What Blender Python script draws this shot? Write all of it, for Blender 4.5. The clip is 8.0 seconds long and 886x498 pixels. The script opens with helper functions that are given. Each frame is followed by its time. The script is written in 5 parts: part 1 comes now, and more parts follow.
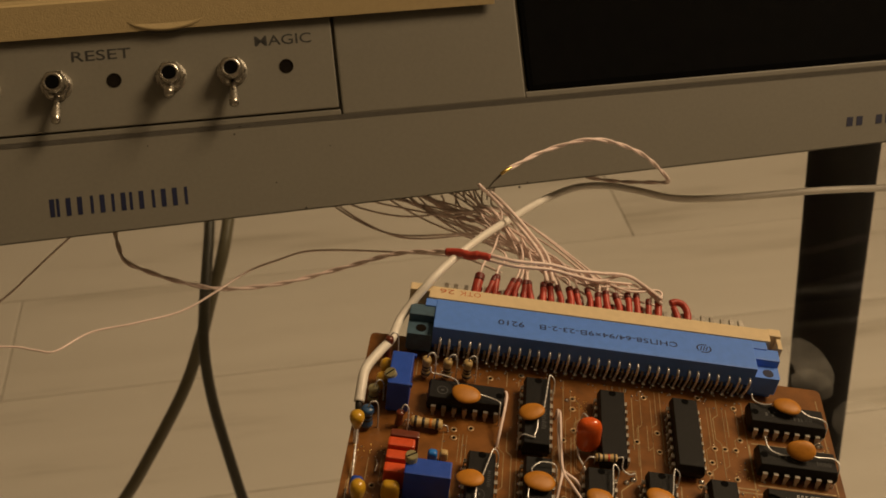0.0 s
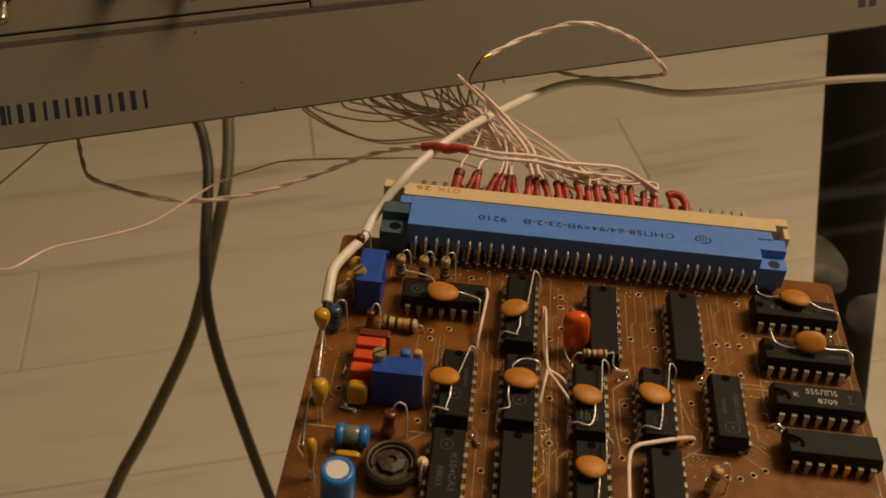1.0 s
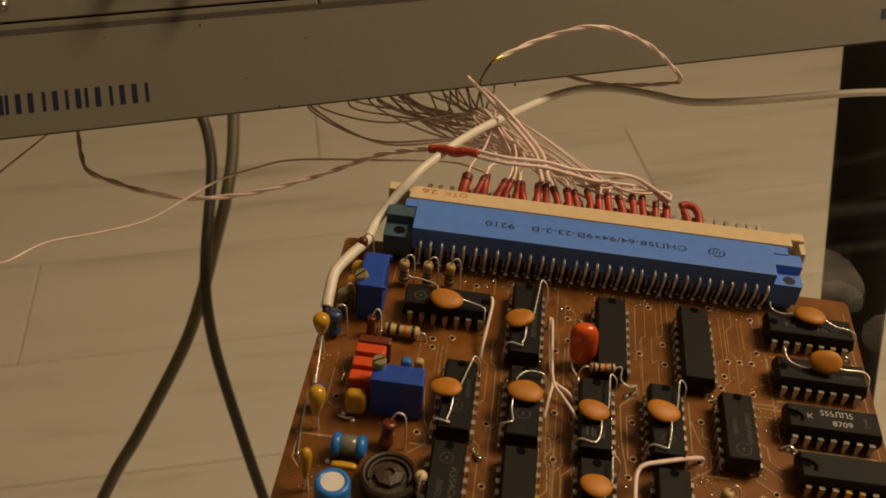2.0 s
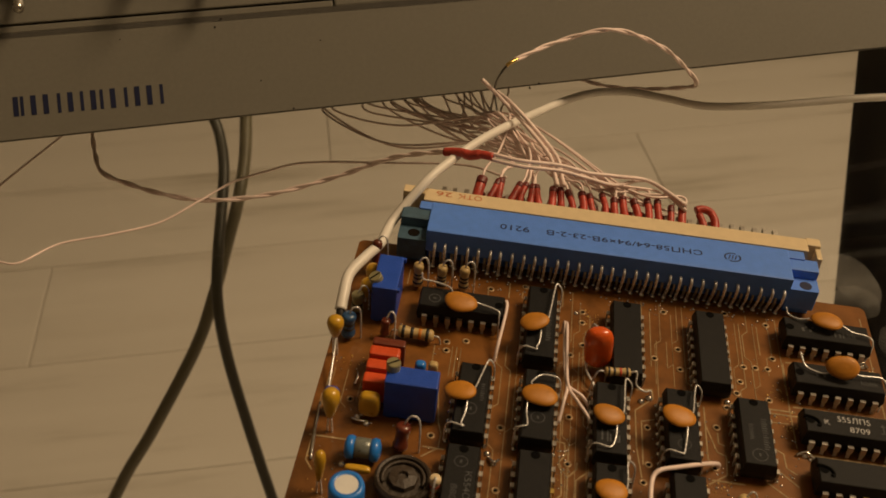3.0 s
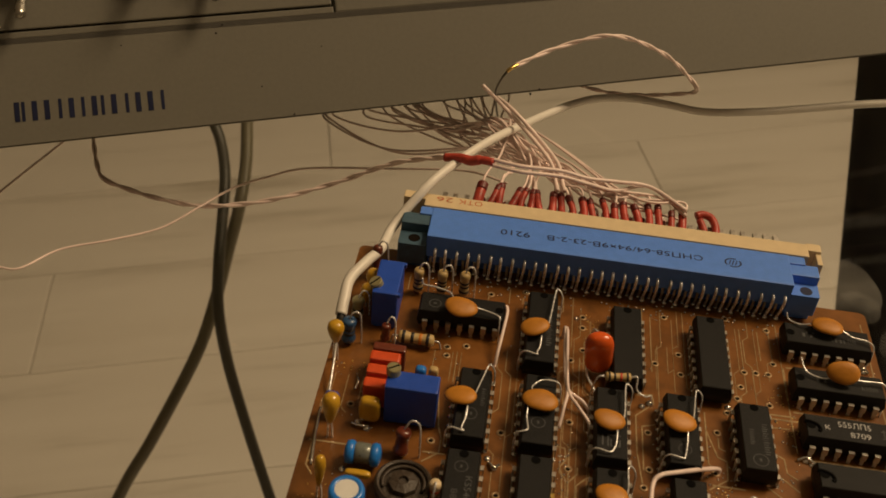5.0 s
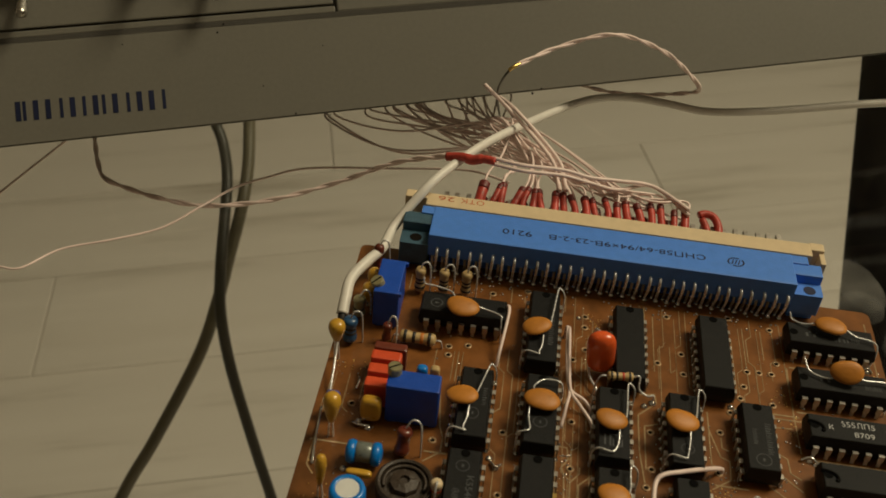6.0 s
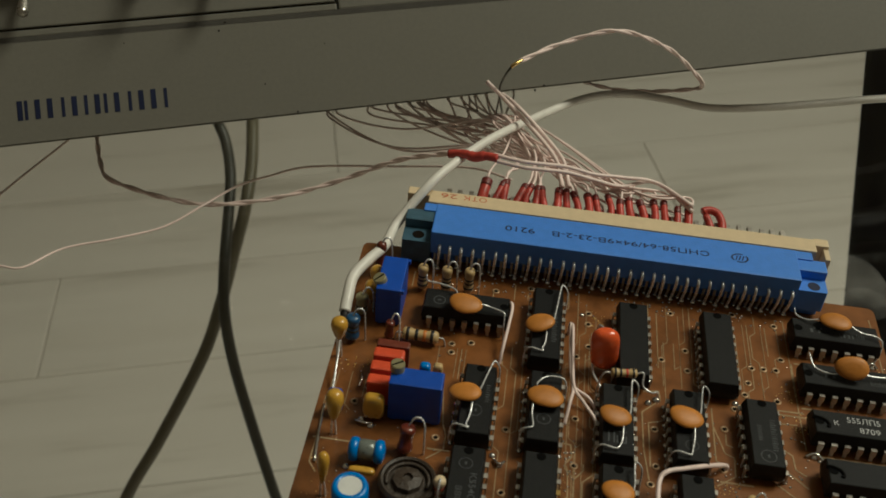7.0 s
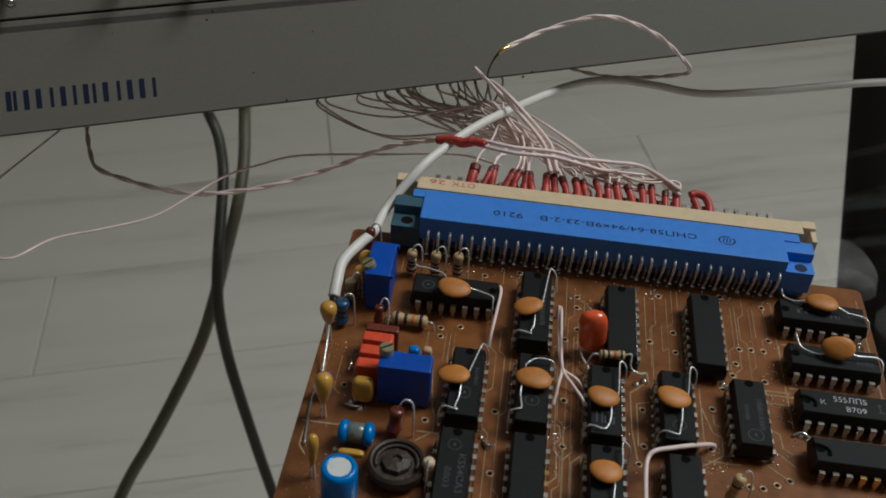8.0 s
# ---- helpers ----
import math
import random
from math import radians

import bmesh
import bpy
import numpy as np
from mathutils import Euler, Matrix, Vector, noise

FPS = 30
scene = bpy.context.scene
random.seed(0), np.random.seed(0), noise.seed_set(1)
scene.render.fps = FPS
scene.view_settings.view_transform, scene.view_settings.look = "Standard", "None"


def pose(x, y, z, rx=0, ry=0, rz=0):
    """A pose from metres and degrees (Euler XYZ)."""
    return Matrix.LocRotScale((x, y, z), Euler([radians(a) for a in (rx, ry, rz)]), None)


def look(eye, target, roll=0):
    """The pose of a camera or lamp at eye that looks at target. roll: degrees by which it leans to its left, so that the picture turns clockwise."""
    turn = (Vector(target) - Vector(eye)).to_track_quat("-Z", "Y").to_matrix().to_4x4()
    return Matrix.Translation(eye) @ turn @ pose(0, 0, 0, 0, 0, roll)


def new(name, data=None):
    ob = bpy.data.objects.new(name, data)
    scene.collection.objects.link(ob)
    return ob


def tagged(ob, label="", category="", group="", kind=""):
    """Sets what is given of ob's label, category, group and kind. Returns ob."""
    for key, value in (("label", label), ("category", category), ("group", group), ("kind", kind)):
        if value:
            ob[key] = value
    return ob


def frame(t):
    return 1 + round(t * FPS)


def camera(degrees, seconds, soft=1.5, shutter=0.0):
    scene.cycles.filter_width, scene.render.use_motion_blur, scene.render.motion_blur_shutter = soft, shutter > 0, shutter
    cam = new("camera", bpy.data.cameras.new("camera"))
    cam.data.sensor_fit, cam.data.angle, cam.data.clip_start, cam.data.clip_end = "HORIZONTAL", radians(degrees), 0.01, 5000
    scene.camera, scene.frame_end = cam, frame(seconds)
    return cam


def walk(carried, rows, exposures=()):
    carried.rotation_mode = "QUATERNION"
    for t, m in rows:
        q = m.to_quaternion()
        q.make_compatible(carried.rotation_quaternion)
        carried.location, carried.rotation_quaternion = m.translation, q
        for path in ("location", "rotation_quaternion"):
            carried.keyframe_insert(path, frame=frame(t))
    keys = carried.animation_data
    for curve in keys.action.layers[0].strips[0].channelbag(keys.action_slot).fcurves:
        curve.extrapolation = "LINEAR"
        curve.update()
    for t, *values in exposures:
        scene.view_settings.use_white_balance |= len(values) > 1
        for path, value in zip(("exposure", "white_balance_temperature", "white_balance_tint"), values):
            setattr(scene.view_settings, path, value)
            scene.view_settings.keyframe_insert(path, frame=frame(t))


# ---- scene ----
cam = camera(45.07, 8.0, soft=1.7)
cam.data.dof.use_dof, cam.data.dof.focus_distance, cam.data.dof.aperture_fstop = True, 0.25, 44
PATH = [
    (0, pose(0.02007, -0.19355, 0.18922, 51.753, 0.308, 5.175)),
    (0.3, pose(0.02346, -0.19265, 0.18112, 50.848, 0.703, 4.689)),
    (0.5, pose(0.02460, -0.18759, 0.17920, 49.555, 0.705, 4.823)),
    (0.7, pose(0.02666, -0.18888, 0.16838, 50.595, 1.715, 5.489)),
    (1, pose(0.03123, -0.18825, 0.16153, 50.258, 2.464, 5.280)),
    (1.5, pose(0.03152, -0.18345, 0.15769, 50.669, 1.606, 6.080)),
    (2, pose(0.03002, -0.18257, 0.15697, 50.571, 1.327, 6.430)),
    (3.5, pose(0.02895, -0.18228, 0.15589, 51.009, 1.476, 7.210)),
    (4, pose(0.02919, -0.18325, 0.15662, 51.075, 1.493, 7.138)),
    (4.5, pose(0.02913, -0.18294, 0.15624, 51.182, 1.453, 7.074)),
    (6, pose(0.02935, -0.18262, 0.15456, 51.443, 1.522, 7.221)),
    (6.5, pose(0.02943, -0.18231, 0.15383, 51.508, 1.721, 7.200)),
    (7, pose(0.02969, -0.18249, 0.15348, 51.487, 1.859, 7.251)),
    (7.5, pose(0.03054, -0.18393, 0.15339, 51.423, 2.026, 7.175)),
    (8, pose(0.03149, -0.18454, 0.15214, 51.259, 2.135, 6.748)),
]
EXPOSURES = [(0.0, 0.0, 6000, 16), (4.6, 0.0, 6000, 16), (5.8, 0.0, 5100, 4), (6.5, 0.0, 4550, 0), (7, 0.0, 4300, 0), (7.5, 0.0, 4100, 4), (8, 0.0, 3900, 8)]
walk(cam, PATH, EXPOSURES)

# ---------------------------------------------------------------- light
world = bpy.data.worlds.new("room_dark")
world.use_nodes = True
world.node_tree.nodes["Background"].inputs[0].default_value = (0.9, 0.85, 0.8, 1)
world.node_tree.nodes["Background"].inputs[1].default_value = 0.02
scene.world = world
LAMP = Vector((1.17, 0.45, 1.56))
ceiling_bulb = bpy.data.lights.new("ceiling_bulb", "AREA")
ceiling_bulb.shape = "DISK"
ceiling_bulb.size = 0.8
ceiling_bulb.energy = 35
ceiling_bulb.color = (1.0, 0.70, 0.36)
bulb = new("ceiling_bulb", ceiling_bulb)
bulb.matrix_world = look(LAMP, (0.0, 0.1, -0.1))

# ---------------------------------------------------------------- materials


def material(name, colour, rough=0.5, metal=0.0, spread=0.12, scale=300.0, bump=0.0, bump_scale=900.0, coat=0.0, big=0.0):
    """A surface with fine grain and, with big, slower stains; scale is in features a metre."""
    m = bpy.data.materials.new(name)
    m.use_nodes = True
    n, k = m.node_tree.nodes, m.node_tree.links
    b = n["Principled BSDF"]
    tc = n.new("ShaderNodeTexCoord")
    no = n.new("ShaderNodeTexNoise")
    no.inputs["Scale"].default_value, no.inputs["Detail"].default_value = scale, 4
    k.new(tc.outputs["Object"], no.inputs["Vector"])
    info = n.new("ShaderNodeObjectInfo")
    add = n.new("ShaderNodeMath")
    add.operation = "ADD"
    k.new(no.outputs["Fac"], add.inputs[0])
    off = n.new("ShaderNodeMath")
    off.operation = "MULTIPLY_ADD"
    off.inputs[1].default_value, off.inputs[2].default_value = 0.3, -0.15
    k.new(info.outputs["Random"], off.inputs[0])
    k.new(off.outputs[0], add.inputs[1])
    last = add
    if big:
        nb = n.new("ShaderNodeTexNoise")
        nb.inputs["Scale"].default_value, nb.inputs["Detail"].default_value = scale * 0.07, 3
        k.new(tc.outputs["Object"], nb.inputs["Vector"])
        mb = n.new("ShaderNodeMath")
        mb.operation = "MULTIPLY_ADD"
        mb.inputs[1].default_value, mb.inputs[2].default_value = big * 2, -big
        k.new(nb.outputs["Fac"], mb.inputs[0])
        ad = n.new("ShaderNodeMath")
        ad.operation = "ADD"
        k.new(last.outputs[0], ad.inputs[0])
        k.new(mb.outputs[0], ad.inputs[1])
        last = ad
    ramp = n.new("ShaderNodeValToRGB")
    lo, hi = [c * (1 - spread) for c in colour], [min(1, c * (1 + spread)) for c in colour]
    ramp.color_ramp.elements[0].color, ramp.color_ramp.elements[1].color = (*lo, 1), (*hi, 1)
    ramp.color_ramp.elements[0].position, ramp.color_ramp.elements[1].position = 0.25, 0.75
    k.new(last.outputs[0], ramp.inputs[0])
    k.new(ramp.outputs[0], b.inputs["Base Color"])
    b.inputs["Metallic"].default_value = metal
    mr = n.new("ShaderNodeMath")
    mr.operation = "MULTIPLY_ADD"
    mr.inputs[1].default_value, mr.inputs[2].default_value = 0.16, rough - 0.08
    k.new(no.outputs["Fac"], mr.inputs[0])
    k.new(mr.outputs[0], b.inputs["Roughness"])
    b.inputs["Coat Weight"].default_value, b.inputs["Coat Roughness"].default_value = coat, 0.12
    if bump:
        n2 = n.new("ShaderNodeTexNoise")
        n2.inputs["Scale"].default_value, n2.inputs["Detail"].default_value = bump_scale, 3
        k.new(tc.outputs["Object"], n2.inputs["Vector"])
        bp = n.new("ShaderNodeBump")
        bp.inputs["Strength"].default_value, bp.inputs["Distance"].default_value = bump, 0.0006
        k.new(n2.outputs["Fac"], bp.inputs["Height"])
        k.new(bp.outputs[0], b.inputs["Normal"])
    return m


def wood_floor():
    m = material("laminate", (0.56, 0.52, 0.45), 0.42, 0, 0.1, 6)
    n, k = m.node_tree.nodes, m.node_tree.links
    tc, info = n["Texture Coordinate"], n["Object Info"]
    shift = n.new("ShaderNodeVectorMath")
    shift.operation = "MULTIPLY_ADD"
    shift.inputs[1].default_value = (1.6, 15, 15)
    k.new(tc.outputs["Object"], shift.inputs[0])
    comb = n.new("ShaderNodeCombineXYZ")
    mul = n.new("ShaderNodeMath")
    mul.operation = "MULTIPLY"
    mul.inputs[1].default_value = 40
    k.new(info.outputs["Random"], mul.inputs[0])
    k.new(mul.outputs[0], comb.inputs[0])
    k.new(mul.outputs[0], comb.inputs[1])
    k.new(comb.outputs[0], shift.inputs[2])
    grain = n.new("ShaderNodeTexNoise")
    grain.inputs["Scale"].default_value, grain.inputs["Detail"].default_value, grain.inputs["Roughness"].default_value = 1.0, 6, 0.62
    k.new(shift.outputs[0], grain.inputs["Vector"])
    ramp = n.new("ShaderNodeValToRGB")
    e = ramp.color_ramp.elements
    e[0].position, e[0].color = 0.28, (0.46, 0.422, 0.352, 1)
    e[1].position, e[1].color = 0.72, (0.77, 0.732, 0.66, 1)
    mid = e.new(0.44)
    mid.color = (0.70, 0.661, 0.59, 1)
    k.new(grain.outputs["Fac"], ramp.inputs[0])
    k.new(ramp.outputs[0], n["Principled BSDF"].inputs["Base Color"])
    return m


def glass_material(name, tint):
    """A clear pane: it lets light straight through and mirrors a little, more at a slant."""
    m = bpy.data.materials.new(name)
    m.use_nodes = True
    n, k = m.node_tree.nodes, m.node_tree.links
    n.remove(n["Principled BSDF"])
    clear, gloss, mix = n.new("ShaderNodeBsdfTransparent"), n.new("ShaderNodeBsdfGlossy"), n.new("ShaderNodeMixShader")
    slant, power, level = n.new("ShaderNodeLayerWeight"), n.new("ShaderNodeMath"), n.new("ShaderNodeMath")
    clear.inputs["Color"].default_value = (*tint, 1)
    gloss.inputs["Roughness"].default_value, slant.inputs["Blend"].default_value = 0.0, 0.5
    power.operation, level.operation = "POWER", "MULTIPLY_ADD"
    power.inputs[1].default_value, level.inputs[1].default_value, level.inputs[2].default_value = 4.0, 0.8, 0.014
    k.new(slant.outputs["Facing"], power.inputs[0])
    k.new(power.outputs[0], level.inputs[0])
    k.new(level.outputs[0], mix.inputs[0])
    k.new(clear.outputs[0], mix.inputs[1])
    k.new(gloss.outputs[0], mix.inputs[2])
    k.new(mix.outputs[0], n["Material Output"].inputs["Surface"])
    return m


FLOOR = wood_floor()
JOINT = material("joint_shadow_board", (0.22, 0.19, 0.15), 0.8)
GLASS = glass_material("table_glass", (0.985, 0.99, 0.985))
LEG = material("black_lacquer", (0.008, 0.008, 0.009), 0.5, 0, 0.3, 60, 0.1)
BRACE = material("dull_zinc", (0.36, 0.35, 0.29), 0.45, 0.4, 0.15, 200)
# tones of the unseen walls and ceiling, set for the fill light they return
WALL = material("wall_paint", (0.42, 0.38, 0.32), 0.8, 0, 0.05, 20)
CEIL = material("ceiling_paint", (0.68, 0.65, 0.60), 0.85, 0, 0.04, 20)
CASE = material("grey_case_paint", (0.170, 0.162, 0.134), 0.5, 0, 0.05, 900, 0.05, 2500, 0, 0.15)
# dark tone that stands for shade in the tier joint and the button gap
CASE_DARK = material("groove_shade", (0.085, 0.08, 0.07), 0.7)
CREAM_CASE = material("yellowed_plastic", (0.42, 0.33, 0.17), 0.45, 0, 0.05, 700, 0.2, 2000)
INK_BLUE = material("navy_print_and_hole", (0.008, 0.013, 0.05), 0.5)
INK_DARK = material("dark_print", (0.03, 0.03, 0.03), 0.5)
INK_GREY = material("grey_marking", (0.075, 0.078, 0.08), 0.5, 0, 0.4, 2500)
INK_RED = material("red_stamp", (0.5, 0.14, 0.05), 0.6, 0, 0.3, 2500)
BLACK = material("black_plastic", (0.005, 0.005, 0.005), 0.45)
NICKEL = material("nickel", (0.5, 0.48, 0.43), 0.28, 1, 0.1, 800)
TIN = material("tinned_lead", (0.80, 0.80, 0.80), 0.26, 0.45, 0.25, 1500)
# duller lead: shade on chip legs and the lower pin row is in its colour
PIN_TIN = material("shaded_dull_lead", (0.46, 0.43, 0.38), 0.42, 0.7, 0.3, 1500)
DULLBLUE = material("dull_blue_lacquer", (0.03, 0.085, 0.20), 0.4, 0, 0.2, 700, 0.1, 900, 0.2)
GOLD = material("gilded_lead", (0.75, 0.55, 0.16), 0.33, 1, 0.2, 1500)
SOLDER = material("solder", (0.70, 0.68, 0.64), 0.16, 0.9, 0.15, 2500)
# darker, greyer tone than BLUE, for the left lug only
LUGGREY = material("dark_teal_plastic", (0.045, 0.095, 0.145), 0.5, 0, 0.2, 600, 0.15, 3000)
BLUE = material("sky_blue_plastic", (0.085, 0.225, 0.76), 0.5, 0, 0.06, 500, 0.15, 3000, 0, 0.15)
DEEP = material("deep_blue_plastic", (0.014, 0.065, 0.43), 0.4, 0, 0.1, 500, 0.15, 2500)
PALE = material("cream_connector_plastic", (0.66, 0.53, 0.32), 0.55, 0, 0.06, 500, 0.15, 3000, 0, 0.2)
CHIP = material("chip_plastic", (0.0095, 0.0095, 0.0098), 0.5, 0, 0.25, 1500, 0.25, 5000, 0, 0.2)
ORANGE = material("ochre_ceramic", (0.46, 0.185, 0.007), 0.5, 0, 0.14, 500, 0.06, 1200, 0.0, 0.2)
RED = material("red_capacitor_lacquer", (0.70, 0.105, 0.006), 0.25, 0, 0.1, 500, 0.1, 900, 0.5)
REDPL = material("red_film_plastic", (0.62, 0.075, 0.01), 0.4, 0, 0.1, 800, 0.15, 2000)
YELLOW = material("mustard_tantalum", (0.56, 0.32, 0.010), 0.3, 0, 0.12, 600, 0.15, 1200, 0.4)
BROWN = material("brown_dipped", (0.14, 0.03, 0.012), 0.35, 0, 0.2, 700, 0.1, 900, 0.3)
SKYCAN = material("blue_can_sleeve", (0.022, 0.19, 0.66), 0.35, 0, 0.08, 600, 0.1, 900, 0.2)
FOIL = material("dull_film_roll", (0.2, 0.22, 0.2), 0.3, 0.3, 0.2, 900)
CANTOP = material("pale_can_top", (0.62, 0.62, 0.6), 0.5)
BEIGE = material("resistor_tan", (0.5, 0.36, 0.15), 0.45, 0, 0.1, 900)
BAND_K = material("black_band", (0.02, 0.018, 0.016), 0.5)
BAND_R = material("red_band", (0.5, 0.06, 0.02), 0.5)
BAND_O = material("orange_band", (0.55, 0.2, 0.02), 0.5)
CARBON = material("dark_carbon", (0.042, 0.030, 0.020), 0.5, 0, 0.2, 800, 0.3, 1500)
OLIVE = material("olive_screw", (0.32, 0.29, 0.15), 0.4, 0.3)
PINK = material("pink_wire_sheath", (0.82, 0.67, 0.62), 0.4, 0, 0.12, 400)
WHITE = material("white_cable_sheath", (0.74, 0.71, 0.65), 0.42, 0, 0.05, 300, 0.1, 600)
GREYCABLE = material("olive_grey_cable", (0.155, 0.140, 0.088), 0.45, 0, 0.08, 150)
DARKCABLE = material("dark_grey_cable", (0.066, 0.064, 0.050), 0.45, 0, 0.08, 150)
SLEEVE_END = material("scorched_red_tubing", (0.13, 0.018, 0.014), 0.45, 0, 0.3, 900, 0.3, 1200)
SLEEVE = material("red_tubing", (0.42, 0.052, 0.030), 0.42, 0, 0.25, 900, 0.2, 1200)
PCB = material("varnished_laminate", (0.158, 0.061, 0.0085), 0.4, 0, 0.34, 260, 0.08, 500, 0.6, 0.55)
TRACE = material("lacquered_track", (0.55, 0.41, 0.22), 0.22, 0.4, 0.25, 900, 0.1, 1500, 0.5, 0.3)
PADRING = material("lacquered_pad", (0.33, 0.22, 0.11), 0.4, 0.3, 0.3, 900)
INK_PALE = material("pale_marking", (0.45, 0.45, 0.45), 0.5)
HOLE = material("dark_hole", (0.012, 0.01, 0.008), 0.8)

# the varnish pools and dimples, so that it glints in points
ripple, dimple = PCB.node_tree.nodes.new("ShaderNodeTexNoise"), PCB.node_tree.nodes.new("ShaderNodeBump")
ripple.inputs["Scale"].default_value, ripple.inputs["Detail"].default_value = 900, 3
dimple.inputs["Strength"].default_value, dimple.inputs["Distance"].default_value = 0.35, 0.0004
PCB.node_tree.links.new(PCB.node_tree.nodes["Texture Coordinate"].outputs["Object"], ripple.inputs["Vector"])
PCB.node_tree.links.new(ripple.outputs["Fac"], dimple.inputs["Height"])
PCB.node_tree.links.new(dimple.outputs[0], PCB.node_tree.nodes["Principled BSDF"].inputs["Coat Normal"])
for m, level in ((HOLE, 0.0), (CASE_DARK, 0.1), (BLACK, 0.015), (CHIP, 0.2), (LEG, 0.04), (PCB, 0.3), (INK_GREY, 0.2)):
    m.node_tree.nodes["Principled BSDF"].inputs["Specular IOR Level"].default_value = level


def smear_material():
    """A thin greasy film: patches of a pale scatterer, clear between them."""
    m = material("greasy_film", (0.55, 0.54, 0.5), 0.8, 0, 0.1, 60)
    n, k = m.node_tree.nodes, m.node_tree.links
    a, b = n.new("ShaderNodeTexNoise"), n.new("ShaderNodeTexNoise")
    a.inputs["Scale"].default_value, a.inputs["Detail"].default_value = 60, 2
    b.inputs["Scale"].default_value, b.inputs["Detail"].default_value = 90, 2
    for q in (a, b):
        k.new(n["Texture Coordinate"].outputs["Object"], q.inputs["Vector"])
    ra = n.new("ShaderNodeMapRange")
    ra.inputs[1].default_value, ra.inputs[2].default_value, ra.inputs[4].default_value = 0.30, 0.70, 0.13
    k.new(a.outputs["Fac"], ra.inputs[0])
    mu = n.new("ShaderNodeMath")
    mu.operation = "MULTIPLY"
    k.new(ra.outputs[0], mu.inputs[0])
    k.new(b.outputs["Fac"], mu.inputs[1])
    k.new(mu.outputs[0], n["Principled BSDF"].inputs["Alpha"])
    return m


FILM = smear_material()

# ---------------------------------------------------------------- mesh helpers
MM = 0.001


def finish(bm, name, mat, smooth=False):
    me = bpy.data.meshes.new(name)
    bmesh.ops.recalc_face_normals(bm, faces=bm.faces)
    bm.to_mesh(me)
    bm.free()
    for p in me.polygons:
        p.use_smooth = smooth
    me.materials.append(mat)
    return me


def part(name, bm, mat, parent=None, label="", m=None, smooth=False):
    """Links a bmesh, or a finished mesh, as one object under a thing or a part."""
    me = finish(bm, name, mat, smooth) if isinstance(bm, bmesh.types.BMesh) else bm
    ob = new(name, me)
    ob.parent = parent
    if m is not None:
        ob.matrix_basis = m
    return tagged(ob, label)


def thing(name, m, label, category, group="", kind=""):
    return_ob = new(name)
    return_ob.matrix_basis = m
    return_ob.empty_display_size = 0.01
    return tagged(return_ob, label, category, group, kind)


def box(bm, a, b, bevel=0.0):
    """A box from corner a to corner b, with its edges rounded."""
    made = bmesh.ops.create_cube(bm, size=1.0)["verts"]
    a, b = Vector(a), Vector(b)
    for v in made:
        v.co = Vector([a[i] + (v.co[i] + 0.5) * (b[i] - a[i]) for i in range(3)])
    if bevel:
        edges = list({e for v in made for e in v.link_edges})
        bmesh.ops.bevel(bm, geom=edges, offset=bevel, segments=2, affect="EDGES", profile=0.6)
    return bm


def new_box(a, b, bevel=0.0):
    return box(bmesh.new(), a, b, bevel)


def lathe(bm, profile, n=20, m=None):
    """Turns (radius, height) pairs round z."""
    rings, m = [], m or Matrix()
    for r, z in profile:
        if r < 1e-7:
            rings.append([bm.verts.new(m @ Vector((0, 0, z)))])
        else:
            rings.append([bm.verts.new(m @ Vector((r * math.cos(2 * math.pi * i / n), r * math.sin(2 * math.pi * i / n), z))) for i in range(n)])
    for p, q in zip(rings, rings[1:]):
        for i in range(n):
            j = (i + 1) % n
            if len(p) == 1 and len(q) == 1:
                continue
            if len(p) == 1:
                bm.faces.new((p[0], q[i], q[j]))
            elif len(q) == 1:
                bm.faces.new((p[i], p[j], q[0]))
            else:
                bm.faces.new((p[i], p[j], q[j], q[i]))
    for ring in (rings[0], rings[-1]):
        if len(ring) > 2:
            bm.faces.new(ring)
    return bm


def glide(points, steps=8):
    """A smooth line through the points."""
    p = [Vector(q) for q in points]
    p = [2 * p[0] - p[1]] + p + [2 * p[-1] - p[-2]]
    out = []
    for i in range(1, len(p) - 2):
        for s in range(steps):
            t = s / steps
            out.append(0.5 * ((2 * p[i]) + (p[i + 1] - p[i - 1]) * t + (2 * p[i - 1] - 5 * p[i] + 4 * p[i + 1] - p[i + 2]) * t * t + (3 * p[i] - p[i - 1] - 3 * p[i + 1] + p[i + 2]) * t**3))
    return out + [p[-2]]


def tube(bm, line, r, n=8):
    """A round rod along the points of line; r is a radius or one for each point."""
    line = [Vector(q) for q in line]
    side, rings = None, []
    for i, q in enumerate(line):
        d = (line[min(i + 1, len(line) - 1)] - line[max(i - 1, 0)]).normalized()
        if side is None:
            side = d.orthogonal().normalized()
        side = (side - d * side.dot(d)).normalized()
        up = d.cross(side)
        rr = r[i] if isinstance(r, (list, tuple)) else r
        rings.append([bm.verts.new(q + (side * math.cos(2 * math.pi * k / n) + up * math.sin(2 * math.pi * k / n)) * rr) for k in range(n)])
    for a, b in zip(rings, rings[1:]):
        for k in range(n):
            bm.faces.new((a[k], a[(k + 1) % n], b[(k + 1) % n], b[k]))
    bm.faces.new(rings[0][::-1])
    bm.faces.new(rings[-1])
    return bm


